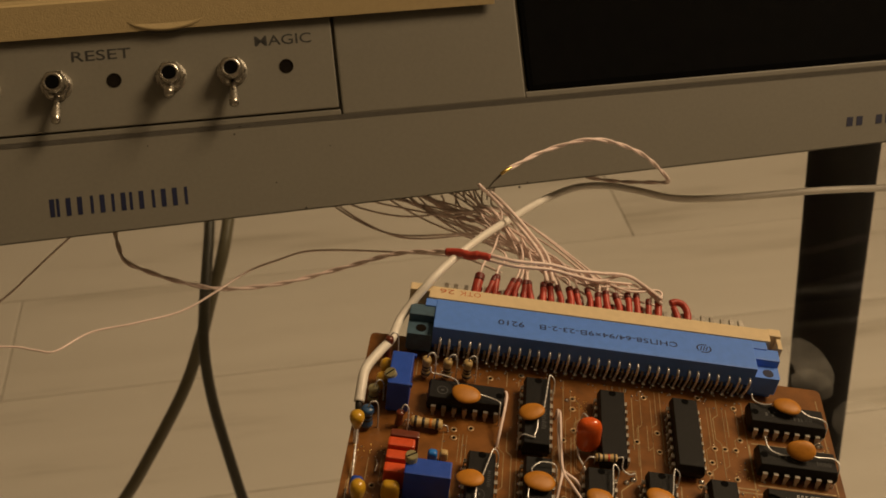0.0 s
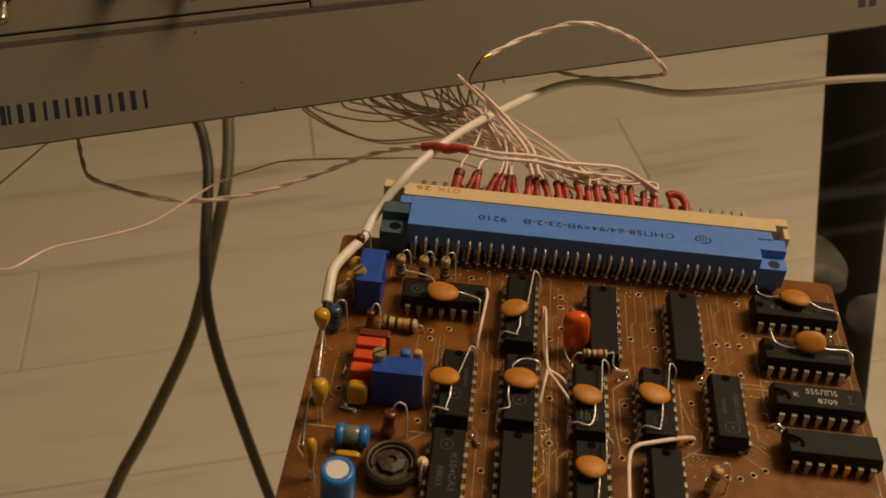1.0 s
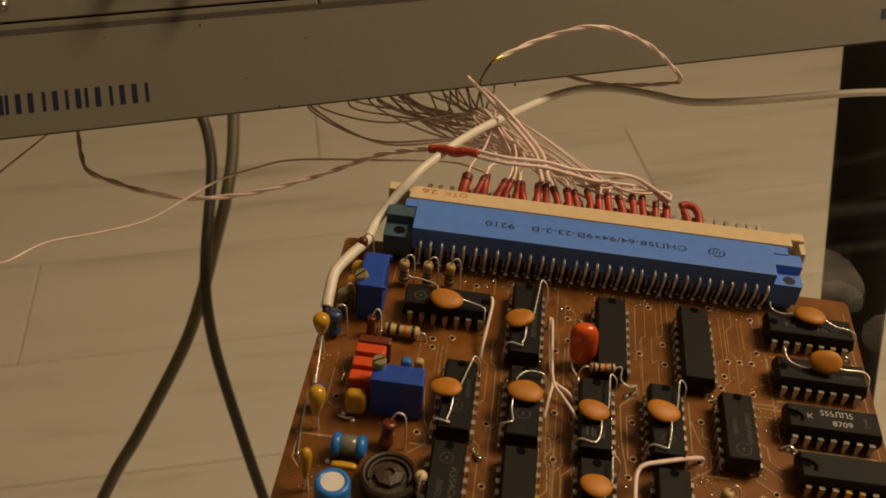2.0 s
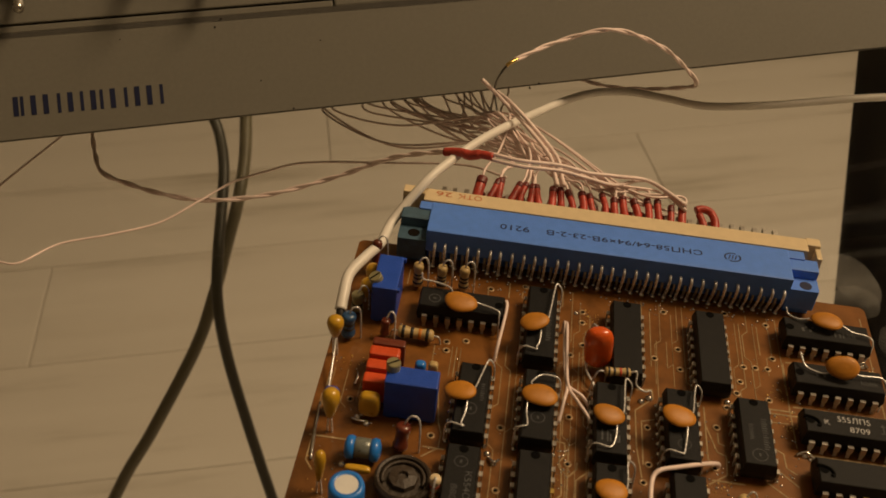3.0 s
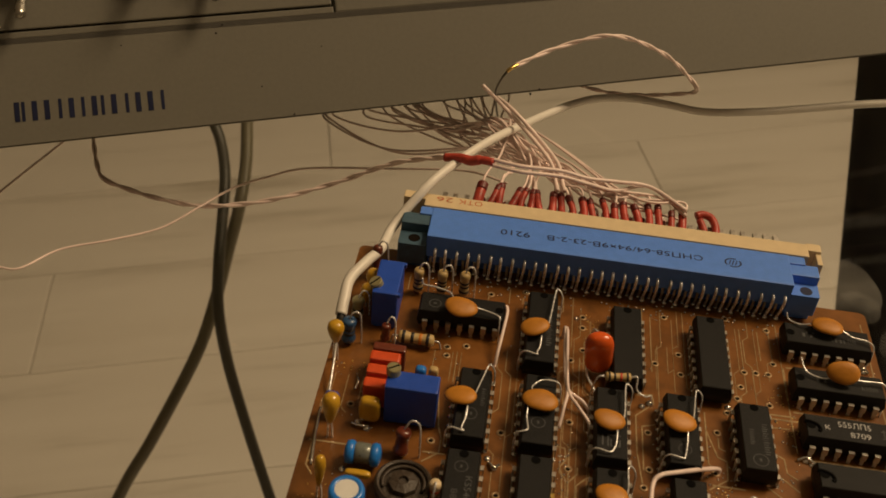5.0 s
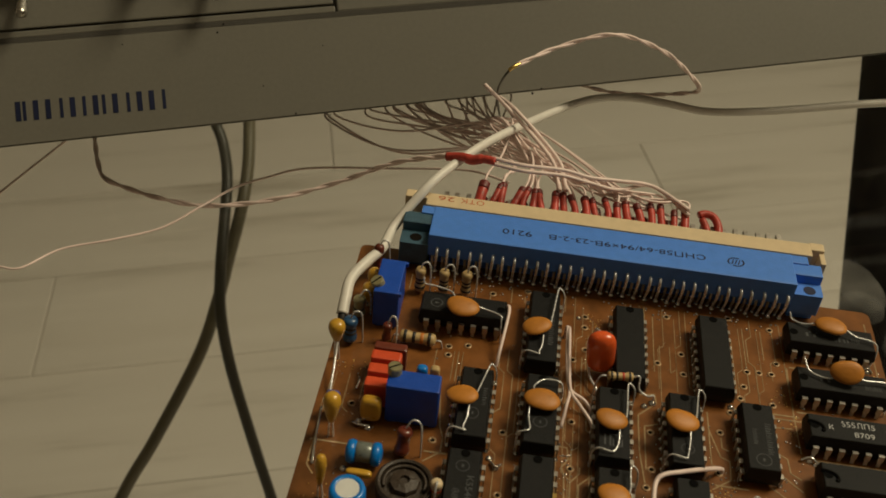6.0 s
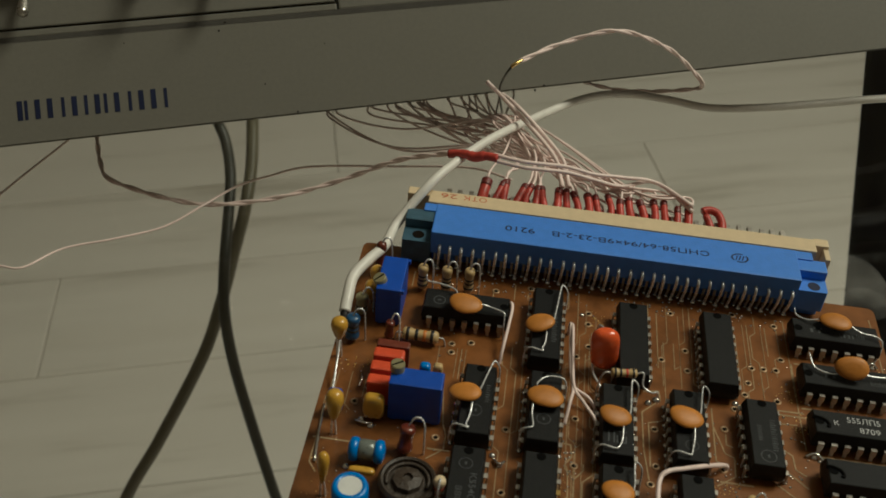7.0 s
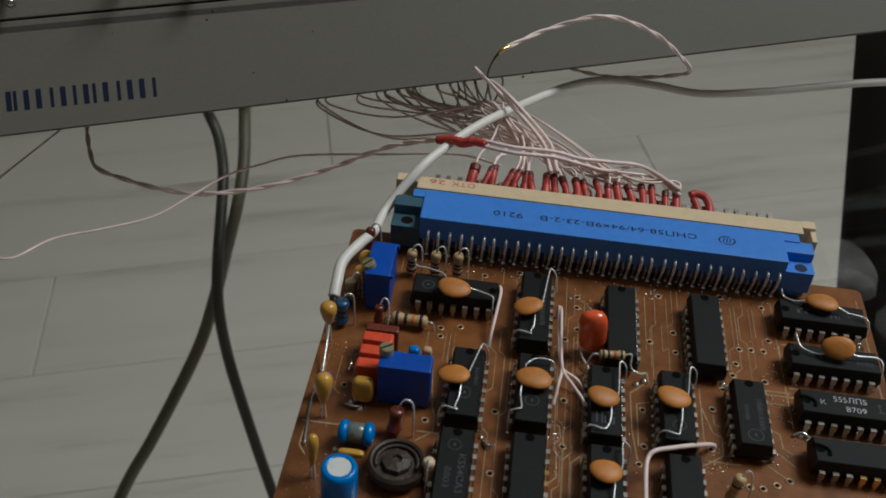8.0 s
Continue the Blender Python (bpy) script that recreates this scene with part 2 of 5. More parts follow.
def pill(bm, a, b, power=3.5, n=14, m=24):
    """A smooth cushion that fills the box from a to b; a higher power makes it squarer."""
    a, b = Vector(a), Vector(b)
    c, h = (a + b) / 2, (b - a) / 2

    def bend(v):
        return math.copysign(abs(v) ** (2 / power), v)

    rings = []
    for i in range(n + 1):
        p = math.pi * (i / n - 0.5)
        if i in (0, n):
            rings.append([bm.verts.new(c + Vector((0, 0, h.z * (1 if i else -1))))])
        else:
            rings.append([bm.verts.new(c + Vector((h.x * bend(math.cos(p)) * bend(math.cos(2 * math.pi * j / m)), h.y * bend(math.cos(p)) * bend(math.sin(2 * math.pi * j / m)), h.z * bend(math.sin(p))))) for j in range(m)])
    for p, q in zip(rings, rings[1:]):
        for j in range(m):
            l = (j + 1) % m
            if len(p) == 1:
                bm.faces.new((p[0], q[j], q[l]))
            elif len(q) == 1:
                bm.faces.new((p[j], p[l], q[0]))
            else:
                bm.faces.new((p[j], p[l], q[l], q[j]))
    return bm


def rod(points, r, n=8, steps=8):
    return tube(bmesh.new(), glide(points, steps), r, n)


def extrude(bm, outline, m, depth):
    """A flat outline (x, y) raised by depth, at the pose m."""
    low = [bm.verts.new(m @ Vector((x, y, 0))) for x, y in outline]
    top = [bm.verts.new(m @ Vector((x, y, depth))) for x, y in outline]
    bm.faces.new(low[::-1])
    bm.faces.new(top)
    for i in range(len(low)):
        j = (i + 1) % len(low)
        bm.faces.new((low[i], low[j], top[j], top[i]))
    return bm


def rounded(x0, y0, x1, y1, r, n=5):
    out = []
    for cx, cy, a in ((x1 - r, y0 + r, -90), (x1 - r, y1 - r, 0), (x0 + r, y1 - r, 90), (x0 + r, y0 + r, 180)):
        out += [(cx + r * math.cos(radians(a + 90 * i / n)), cy + r * math.sin(radians(a + 90 * i / n))) for i in range(n + 1)]
    return out


def lettering(text, height, depth, width=0.0, bold=0.0):
    """A mesh of printed characters in the built-in font, of a capital height and, where given, a whole width."""
    cu = bpy.data.curves.new("lettering", "FONT")
    cu.body, cu.size, cu.extrude, cu.resolution_u, cu.offset = text, 1.0, 0.0, 3, bold
    ob = bpy.data.objects.new("lettering", cu)
    me = bpy.data.meshes.new_from_object(ob)
    bpy.data.objects.remove(ob)
    co = np.zeros(len(me.vertices) * 3)
    me.vertices.foreach_get("co", co)
    co = co.reshape(-1, 3)
    lo, hi = co.min(0), co.max(0)
    co[:, 1] = (co[:, 1] - lo[1]) * height / (hi[1] - lo[1])
    co[:, 0] = (co[:, 0] - lo[0]) * (width / (hi[0] - lo[0]) if width else height / (hi[1] - lo[1]))
    co[:, 2] = depth
    me.vertices.foreach_set("co", co.ravel())
    me.update()
    return me


def printed(text, height, m, mat, parent, width=0.0, label="", lift=0.00006, bold=0.0):
    me = lettering(text, height, lift, width, bold)
    me.materials.clear()
    me.materials.append(mat)
    return part("lettering", me, mat, parent, label, m)


# ---------------------------------------------------------------- the room
FLOOR_Z, GLASS_Z, CEIL_Z = -0.74, -0.0126, 1.75
TURN = 14.5  # the room, its planks and the case stand turned against the board
ROOM = pose(0, 0, 0, 0, 0, TURN)


def room():
    part("floor", new_box((-3.2, -2.6, FLOOR_Z - 0.1), (3.2, 3.2, FLOOR_Z - 0.012)), JOINT, None, "", ROOM)
    tagged(bpy.data.objects["floor"], "pale oak laminate floor of long planks", "floor", "", "structure")
    # unseen walls and ceiling, added to close the room and bounce the lamp's light
    for name, a, b in (("wall_north", (-3.3, 3.2, FLOOR_Z - 0.1), (3.3, 3.3, CEIL_Z)), ("wall_south", (-3.3, -2.7, FLOOR_Z - 0.1), (3.3, -2.6, CEIL_Z)),
                       ("wall_east", (3.2, -2.6, FLOOR_Z - 0.1), (3.3, 3.2, CEIL_Z)), ("wall_west", (-3.3, -2.6, FLOOR_Z - 0.1), (-3.2, 3.2, CEIL_Z))):
        tagged(part(name, new_box(a, b), WALL, None, "", ROOM), "unseen plain wall added to close the room and return light", "wall", "", "structure")
    tagged(part("ceiling", new_box((-3.3, -2.7, CEIL_Z), (3.3, 3.3, CEIL_Z + 0.1)), CEIL, None, "", ROOM), "unseen plain ceiling added to close the room and return light", "ceiling", "", "structure")


def planks():
    """Boards of 0.186 by 1.29 m, each with its own end joints."""
    floor = bpy.data.objects["floor"]
    width, length, q0 = 0.186, 1.29, 0.7708
    starts = {0: -0.412, 1: 0.43, 2: -0.035}
    meshes = {}
    for row in range(-17, 13):
        y0 = q0 + row * width
        u = starts.get(row, (row * 0.47) % length) - 5 * length
        while u < 3.2:
            a, b = max(u, -3.2), min(u + length, 3.2)
            u += length
            if b - a < 0.05:
                continue
            key = round(b - a, 3)
            if key not in meshes:
                bm = new_box((-key / 2 + 0.0004, -width / 2 + 0.0004, -0.012), (key / 2 - 0.0004, width / 2 - 0.0004, 0), 0.0022)
                meshes[key] = finish(bm, "plank", FLOOR)
            part("plank", meshes[key], FLOOR, floor, "", pose((a + b) / 2, y0 + width / 2, FLOOR_Z))


def table():
    """A glass top on black metal legs; the top reaches under the case and the board."""
    desk = thing("glass_table", ROOM, "clear glass table with black metal legs, the top smeared", "table")
    top = part("tabletop", new_box((-0.62, -0.42, GLASS_Z - 0.008), (0.62, 0.40, GLASS_Z), 0.0015), GLASS, desk, "clear smeared glass top")
    top.visible_shadow = False
    rnd = random.Random(3)
    for x, y, a, b in ((0.0985, 0.0205, 0.0052, 0.0100), (0.0975, 0.0120, 0.0055, 0.0060), (0.1085, -0.0010, 0.0085, 0.0085)):
        bm = bmesh.new()
        at = ROOM.inverted() @ Vector((x, y, 0))
        extrude(bm, [(at.x + a * math.cos(i * math.pi / 12) * rnd.uniform(0.92, 1.06), at.y + b * math.sin(i * math.pi / 12) * rnd.uniform(0.92, 1.06)) for i in range(24)], pose(0, 0, GLASS_Z + 0.00005), 0.00004)
        film = part("smear", bm, FILM, top, "greasy smear on the glass")
        film.visible_shadow = False
    for u, q, du, dq in ((0.2448, 0.2492, 0.080, -0.042), (-0.50, 0.30, -0.06, 0.03), (-0.50, -0.32, -0.06, -0.03), (0.50, -0.32, 0.06, -0.03)):
        foot, head = Vector((u + du, q + dq, FLOOR_Z + 0.004)), Vector((u, q, GLASS_Z - 0.0085))
        leg = part("leg", tube(bmesh.new(), [foot, foot.lerp(head, 0.5), head], 0.018, 40), LEG, desk, "round black lacquered metal leg", None, True)
        cap = bmesh.new()
        lathe(cap, [(0.020, 0), (0.021, 0.004), (0.021, 0.018), (0.0185, 0.022)], 32, pose(foot.x, foot.y, FLOOR_Z))
        part("foot_cap", cap, BLACK, leg)
        flange = bmesh.new()
        lathe(flange, [(0.019, -0.003), (0.026, -0.002), (0.026, -0.0005), (0.024, 0)], 32, pose(u, q, GLASS_Z - 0.0085))
        part("flange", flange, LEG, leg)
        sg = 1 if u > 0 else -1
        brace = bmesh.new()
        extrude(brace, [(u + 0.004 * sg, -0.004), (u + 0.036 * sg, -0.004), (u + 0.036 * sg, -0.012), (u + 0.024 * sg, -0.050), (u + 0.018 * sg, -0.050)], pose(0, q - 0.0185, GLASS_Z - 0.0085, 90, 0, 0), 0.004)
        bmesh.ops.bevel(brace, geom=list(brace.edges), offset=0.0008, segments=2, affect="EDGES")
        part("brace", brace, BRACE, desk, "pale metal corner brace under the top")
    return desk


# ---------------------------------------------------------------- the case
LEAN = 41.0


def toggle(x, y, slope, parent, lean):
    """A bat-handled switch: washer, hexagon nut, threaded neck and lever."""
    at = slope @ pose(x, y, 0)
    nut = bmesh.new()
    lathe(nut, [(0.0042, -0.0004), (0.0042, 0.0006), (0.0036, 0.0008), (0.0036, 0.0009)], 24)
    sw = part("toggle_switch", nut, NICKEL, parent, "nickel toggle switch", at)
    hexa = bmesh.new()
    lathe(hexa, [(0.0041, 0.0008), (0.0041, 0.0024), (0.0037, 0.0028)], 6)
    part("nut", hexa, NICKEL, sw)
    neck = bmesh.new()
    lathe(neck, [(0.0028, 0.0026), (0.0030, 0.0031), (0.0028, 0.0036), (0.0030, 0.0041), (0.0028, 0.0046), (0.0028, 0.0056), (0.0019, 0.0058), (0.0017, 0.0050)], 20)
    part("neck", neck, NICKEL, sw, "", None, True)
    throat = bmesh.new()
    lathe(throat, [(0.0019, 0.0049), (0.0019, 0.00585)], 16)
    part("throat", throat, BLACK, sw, "dark opening of the neck")
    lever = bmesh.new()
    lathe(lever, [(0.0009, 0.004), (0.0010, 0.007), (0.0014, 0.0112), (0.0013, 0.0122), (0.0007, 0.0127), (0, 0.0128)], 14, pose(0, 0, 0, lean, 0, 0))
    part("lever", lever, NICKEL, sw, "", None, True)


def case():
    """The grey computer case: a sloped front in two tiers, switches on the upper one."""
    ob = thing("computer_case", ROOM @ pose(0, 0.056, 0.017), "grey painted home computer case with toggle switches on its sloped front", "computer")
    slope = pose(0, 0, 0, 90 - LEAN, 0, 0)  # x along the front, y up the slope, z out of it
    body = bmesh.new()
    s, c = math.sin(radians(LEAN)), math.cos(radians(LEAN))
    p0, p1 = (0.001 * s, 0.001 * c), (0.062 * s, 0.062 * c)
    base = GLASS_Z - 0.017 + 0.004
    side = [(p0[0] + 0.0035, p0[1] - 0.0002), (p1[0] + 0.0035, p1[1]), (0.26, p1[1]), (0.26, base), (0.075, base), (0.055, p0[1] - 0.0002)]
    extrude(body, side, Matrix(((0, 0, 1, -0.24), (1, 0, 0, 0), (0, 1, 0, 0), (0, 0, 0, 1))), 0.48)
    part("body", body, CASE, ob)
    for x in (-0.2, 0.2):
        for q in (0.09, 0.24):
            part("rubber_foot", new_box((x - 0.008, q - 0.008, GLASS_Z - 0.017), (x + 0.008, q + 0.008, base + 0.0005), 0.001), BLACK, ob)
    hook = bmesh.new()
    extrude(hook, [(0.0185, -0.0125), (0.0240, -0.0125), (0.0228, -0.008), (0.0232, 0.0012), (0.0198, 0.0012), (0.0202, -0.008)], pose(0, 0.016, 0, 90, 0, 0), 0.003)
    part("cable_hook", hook, DARKCABLE, ob, "small dark plastic hook under the front")
    strip = bmesh.new()
    extrude(strip, [(-0.242, -0.0091), (0.242, -0.0008), (0.242, 0.0193), (-0.242, 0.0193)], pose(0, 0, -0.0009), 0.0009)
    bmesh.ops.bevel(strip, geom=list(strip.edges), offset=0.0003, segments=2, affect="EDGES")
    part("front_strip", strip, CASE, ob, "grey lower tier of the front", slope)
    part("groove", new_box((-0.241, 0.0189, -0.0024), (0.241, 0.0206, -0.0003)), CASE_DARK, ob, "dark strip for the shade in the joint between the tiers", slope)
    part("front_panel", new_box((-0.0155, 0.0205, -0.002), (0.0375, 0.062, -0.0003), 0.0005), CASE, ob, "grey upper tier of the front", slope)
    plate = part("switch_plate", new_box((-0.242, 0.0226, -0.002), (-0.0164, 0.062, 0.0001), 0.0003), CASE, ob, "thin grey plate that carries the switches", slope)
    part("lower_lip", new_box((-0.242, 0.0204, -0.002), (-0.0160, 0.0221, -0.0002), 0.0003), CASE, ob, "", slope)
    bay = new_box((0.0385, 0.0226, -0.004), (0.2, 0.066, -0.0012), 0.0018)
    part("drive_bay", bay, BLACK, ob, "glossy black recessed drive front", slope)
    part("bay_sill", new_box((0.0375, 0.0205, -0.002), (0.242, 0.0224, -0.0004), 0.0004), CASE, ob, "", slope)
    for x, lean in ((-0.0925, 62), (-0.0617, 33), (-0.0450, 58), (-0.1115, 58)):
        toggle(x, 0.0352, slope, ob, lean)
    for x in (-0.0772, -0.0299):
        hole = bmesh.new()
        lathe(hole, [(0.0020, 0.0), (0.0020, 0.00025), (0.0017, 0.0003), (0.0016, 0.00015)], 24)
        part("button_hole", hole, HOLE, ob, "black round opening of a button", slope @ pose(x, 0.0355, 0))
    printed("RESET", 0.0029, slope @ pose(-0.0880, 0.0414, 0.0001), INK_DARK, ob, 0.0160, "dark printed word", 0.00006, 0.006)
    printed("MAGIC", 0.0029, slope @ pose(-0.0380, 0.0417, 0.0001), INK_DARK, ob, 0.0158, "dark printed word", 0.00006, 0.006)
    # the maker's mark: eight plain shapes in navy, each a broad and a slim upright
    u = -0.0979
    for w, kind in ((3.9, 0), (2.6, 1), (5.6, 2), (5.2, 3), (4.4, 4), (5.6, 5), (2.6, 1), (5.4, 3)):
        bm = bmesh.new()
        box(bm, (0.0004, 0, 0), (0.0017, 0.0049, 0.00005))
        if kind != 1:
            box(bm, ((w - 1.7) * MM, 0, 0), ((w - 0.9) * MM, 0.0049, 0.00005))
        part("emblem_shape", bm, INK_BLUE, ob, "navy printed mark", slope @ pose(u, -0.0006, 0.00004, 0, 0, 0))
        u += (w + 0.42) * MM
    for i, w in enumerate((2.6, 2.6, 0, 2.6, 2.4, 2.4, 2.4, 2.4, 2.4)):
        if w:
            bm = bmesh.new()
            extrude(bm, [(0, 0), (w * 0.75 * MM, 0), (w * MM, 0.0027), (w * 0.25 * MM, 0.0027)], Matrix(), 0.00005)
            part("type_bar", bm, INK_BLUE, ob, "navy slanted printed bar", slope @ pose(0.1335 + i * 0.0031, 0.0034, 0.00004))
    for x, y, r in ((-0.0462, 0.0176, 0.0004), (-0.0445, 0.0196, 0.0004), (-0.036, 0.003, 0.0003), (0.035, -0.004, 0.0004), (-0.07, 0.0165, 0.00025), (-0.02, 0.012, 0.00025), (-0.0285, -0.0048, 0.0004), (0.0325, -0.005, 0.0005)):
        bm = bmesh.new()
        lathe(bm, [(0.65 * r, 0), (0.65 * r, 0.00005)], 9)
        part("paint_chip", bm, HOLE, ob, "dark chip in the paint", slope @ pose(x, y, 0.00003))
    return ob, slope


def upper_housing(slope):
    """The yellowed plastic unit that stands on the case, its front edge over the switch plate."""
    base = ROOM @ pose(0, 0.056, 0.017)
    ob = thing("plastic_housing", base, "yellowed cream plastic housing with an oval button, standing on the case", "housing")
    bm = bmesh.new()
    s, c = math.sin(radians(LEAN)), math.cos(radians(LEAN))
    y0, out = 0.0462, 0.0014
    a = (y0 * s - out * c, y0 * c + out * s)
    side = [(a[0] + 0.006, 0.0625 * c), (a[0], a[1]), (a[0] + 0.05 * s, a[1] + 0.05 * c), (0.2, a[1] + 0.05 * c), (0.2, 0.0625 * c)]
    extrude(bm, side, Matrix(((0, 0, 1, -0.24), (1, 0, 0, 0), (0, 1, 0, 0), (0, 0, 0, 1))), 0.273)
    bmesh.ops.bevel(bm, geom=list(bm.edges), offset=0.002, segments=3, affect="EDGES")
    part("shell", bm, CREAM_CASE, ob, "", None, False)
    oval = bmesh.new()
    lathe(oval, [(0.0127, 0), (0.0127, 0.0006), (0.0122, 0.0011), (0.0112, 0.0009), (0.0, 0.0007)], 40)
    bmesh.ops.scale(oval, vec=(1, 0.45, 1), verts=oval.verts)
    gap = bmesh.new()
    lathe(gap, [(0.0136, 0), (0.0136, 0.0002), (0.0126, 0.00025), (0.0125, 0.0001)], 40)
    bmesh.ops.scale(gap, vec=(1, 0.46, 1), verts=gap.verts)
    part("button_gap", gap, CASE_DARK, ob, "dark ring for the shade in the gap round the button", slope @ pose(-0.0615, 0.0535, out))
    part("oval_button", oval, CREAM_CASE, ob, "", slope @ pose(-0.0615, 0.0535, out), True)
    for x in (-0.0240, -0.0115):
        bm = bmesh.new()
        lathe(bm, [(0.0008, 0), (0.0008, 0.0002)], 12)
        part("pinhole", bm, HOLE, ob, "", slope @ pose(x, 0.0495, out))


room()
glass_table = table()
computer, SLOPE = case()
upper_housing(SLOPE)

# ---------------------------------------------------------------- the board
BOARD = pose(0, 0, 0, 0, 5.74, 0)
board = thing("circuit_board", BOARD, "brown varnished circuit board crowded with old chips and capacitors", "circuit board")
bm = bmesh.new()
extrude(bm, rounded(-17.8 * MM, -115 * MM, 98.3 * MM, 7.2 * MM, 1.5 * MM), pose(0, 0, -1.6 * MM), 1.6 * MM)
part("laminate", bm, PCB, board)


def chip_mesh(pins, short=0.0):
    L = (pins / 2 * 2.5 + (1.0 if pins == 14 else 1.8) - short) * MM / 2
    bm = bmesh.new()
    rings = []
    for w, l, z in ((2.9, L - 0.3 * MM, 1.1), (3.3, L, 2.6), (3.3, L, 3.1), (2.95, L - 0.35 * MM, 5.0), (2.8, L - 0.5 * MM, 5.15)):
        w *= MM
        rings.append([bm.verts.new((x, y, z * MM)) for x, y in ((-l, -w), (l, -w), (l, w), (-l, w))])
    for a, b in zip(rings, rings[1:]):
        for i in range(4):
            bm.faces.new((a[i], a[(i + 1) % 4], b[(i + 1) % 4], b[i]))
    bm.faces.new(rings[0][::-1])
    bm.faces.new(rings[-1])
    return finish(bm, "ic_body", CHIP)


def pin_mesh(mat):
    """A lead that leaves the side of a chip, bends and goes down into the board."""
    bm = bmesh.new()
    for a, b in (((-0.55, -0.55, 2.68), (0.55, 0.55, 2.95)), ((-0.55, -0.70, 1.3), (0.55, -0.45, 2.95)), ((-0.36, -0.68, -1.2), (0.36, -0.47, 1.4))):
        box(bm, [q * MM for q in a], [q * MM for q in b])
    return finish(bm, "pin", mat)


CHIP_MESH = {(14, 0): chip_mesh(14), (16, 0): chip_mesh(16), (14, 1): chip_mesh(14, 1.2)}
PIN_MESH, PIN_GOLD = pin_mesh(PIN_TIN), pin_mesh(GOLD)


def chip(x, y, pins, turn=0, label="black chip in a plastic housing", gold=(), short=0):
    """A chip with its centre at x, y (mm); turned 0 it lies along x with its first pin to the right of the notch."""
    ob = part("ic", CHIP_MESH[pins, short], CHIP, board, label, pose(x * MM, y * MM, 0, 0, 0, turn))
    n = pins // 2
    for s in (-1, 1):
        for i in range(n):
            at = pose((i - (n - 1) / 2) * 2.5 * MM, s * 3.3 * MM, 0, 0, 0, 0 if s < 0 else 180)
            part("pin", PIN_GOLD if (s, i) in gold else PIN_MESH, TIN, ob, "", at)
    notch = bmesh.new()
    L = (pins / 2 * 2.5 + (1.0 if pins == 14 else 1.8) - 1.2 * short) / 2 - 0.45
    lathe(notch, [(0.9 * MM, 0), (0.9 * MM, 0.06 * MM)], 16, pose(-(L - 0.9) * MM, 0, 5.13 * MM))
    part("notch", notch, BLACK, ob)
    return ob


CHIPS = {
    "H0": chip(8.1, -14.5, 14, 180), "V1": chip(25.2, -17.2, 16, -90), "V2": chip(25.9, -40.6, 14, -90), "V3": chip(26.0, -63.0, 16, -90, gold=((1, 2), (1, 3))),
    "U1": chip(43.3, -18.2, 16, -90), "U2": chip(61.1, -17.7, 16, -90), "U3": chip(40.0, -41.4, 14, -90), "U4": chip(53.8, -40.4, 14, -90),
    "U5": chip(68.0, -39.6, 14, -90, short=1), "U6": chip(40.1, -61.8, 14, -90), "U7": chip(54.4, -61.6, 14, -90), "L1": chip(13.0, -41.2, 14, -90),
    "L2": chip(12.8, -64.0, 16, -90),
    "A": chip(86.1, -8.3, 14, 0), "B": chip(86.4, -21.8, 14, 0), "C": chip(86.8, -34.7, 14, 0), "D": chip(87.6, -46.9, 14, 0, gold=((-1, 3), (-1, 4))),
}


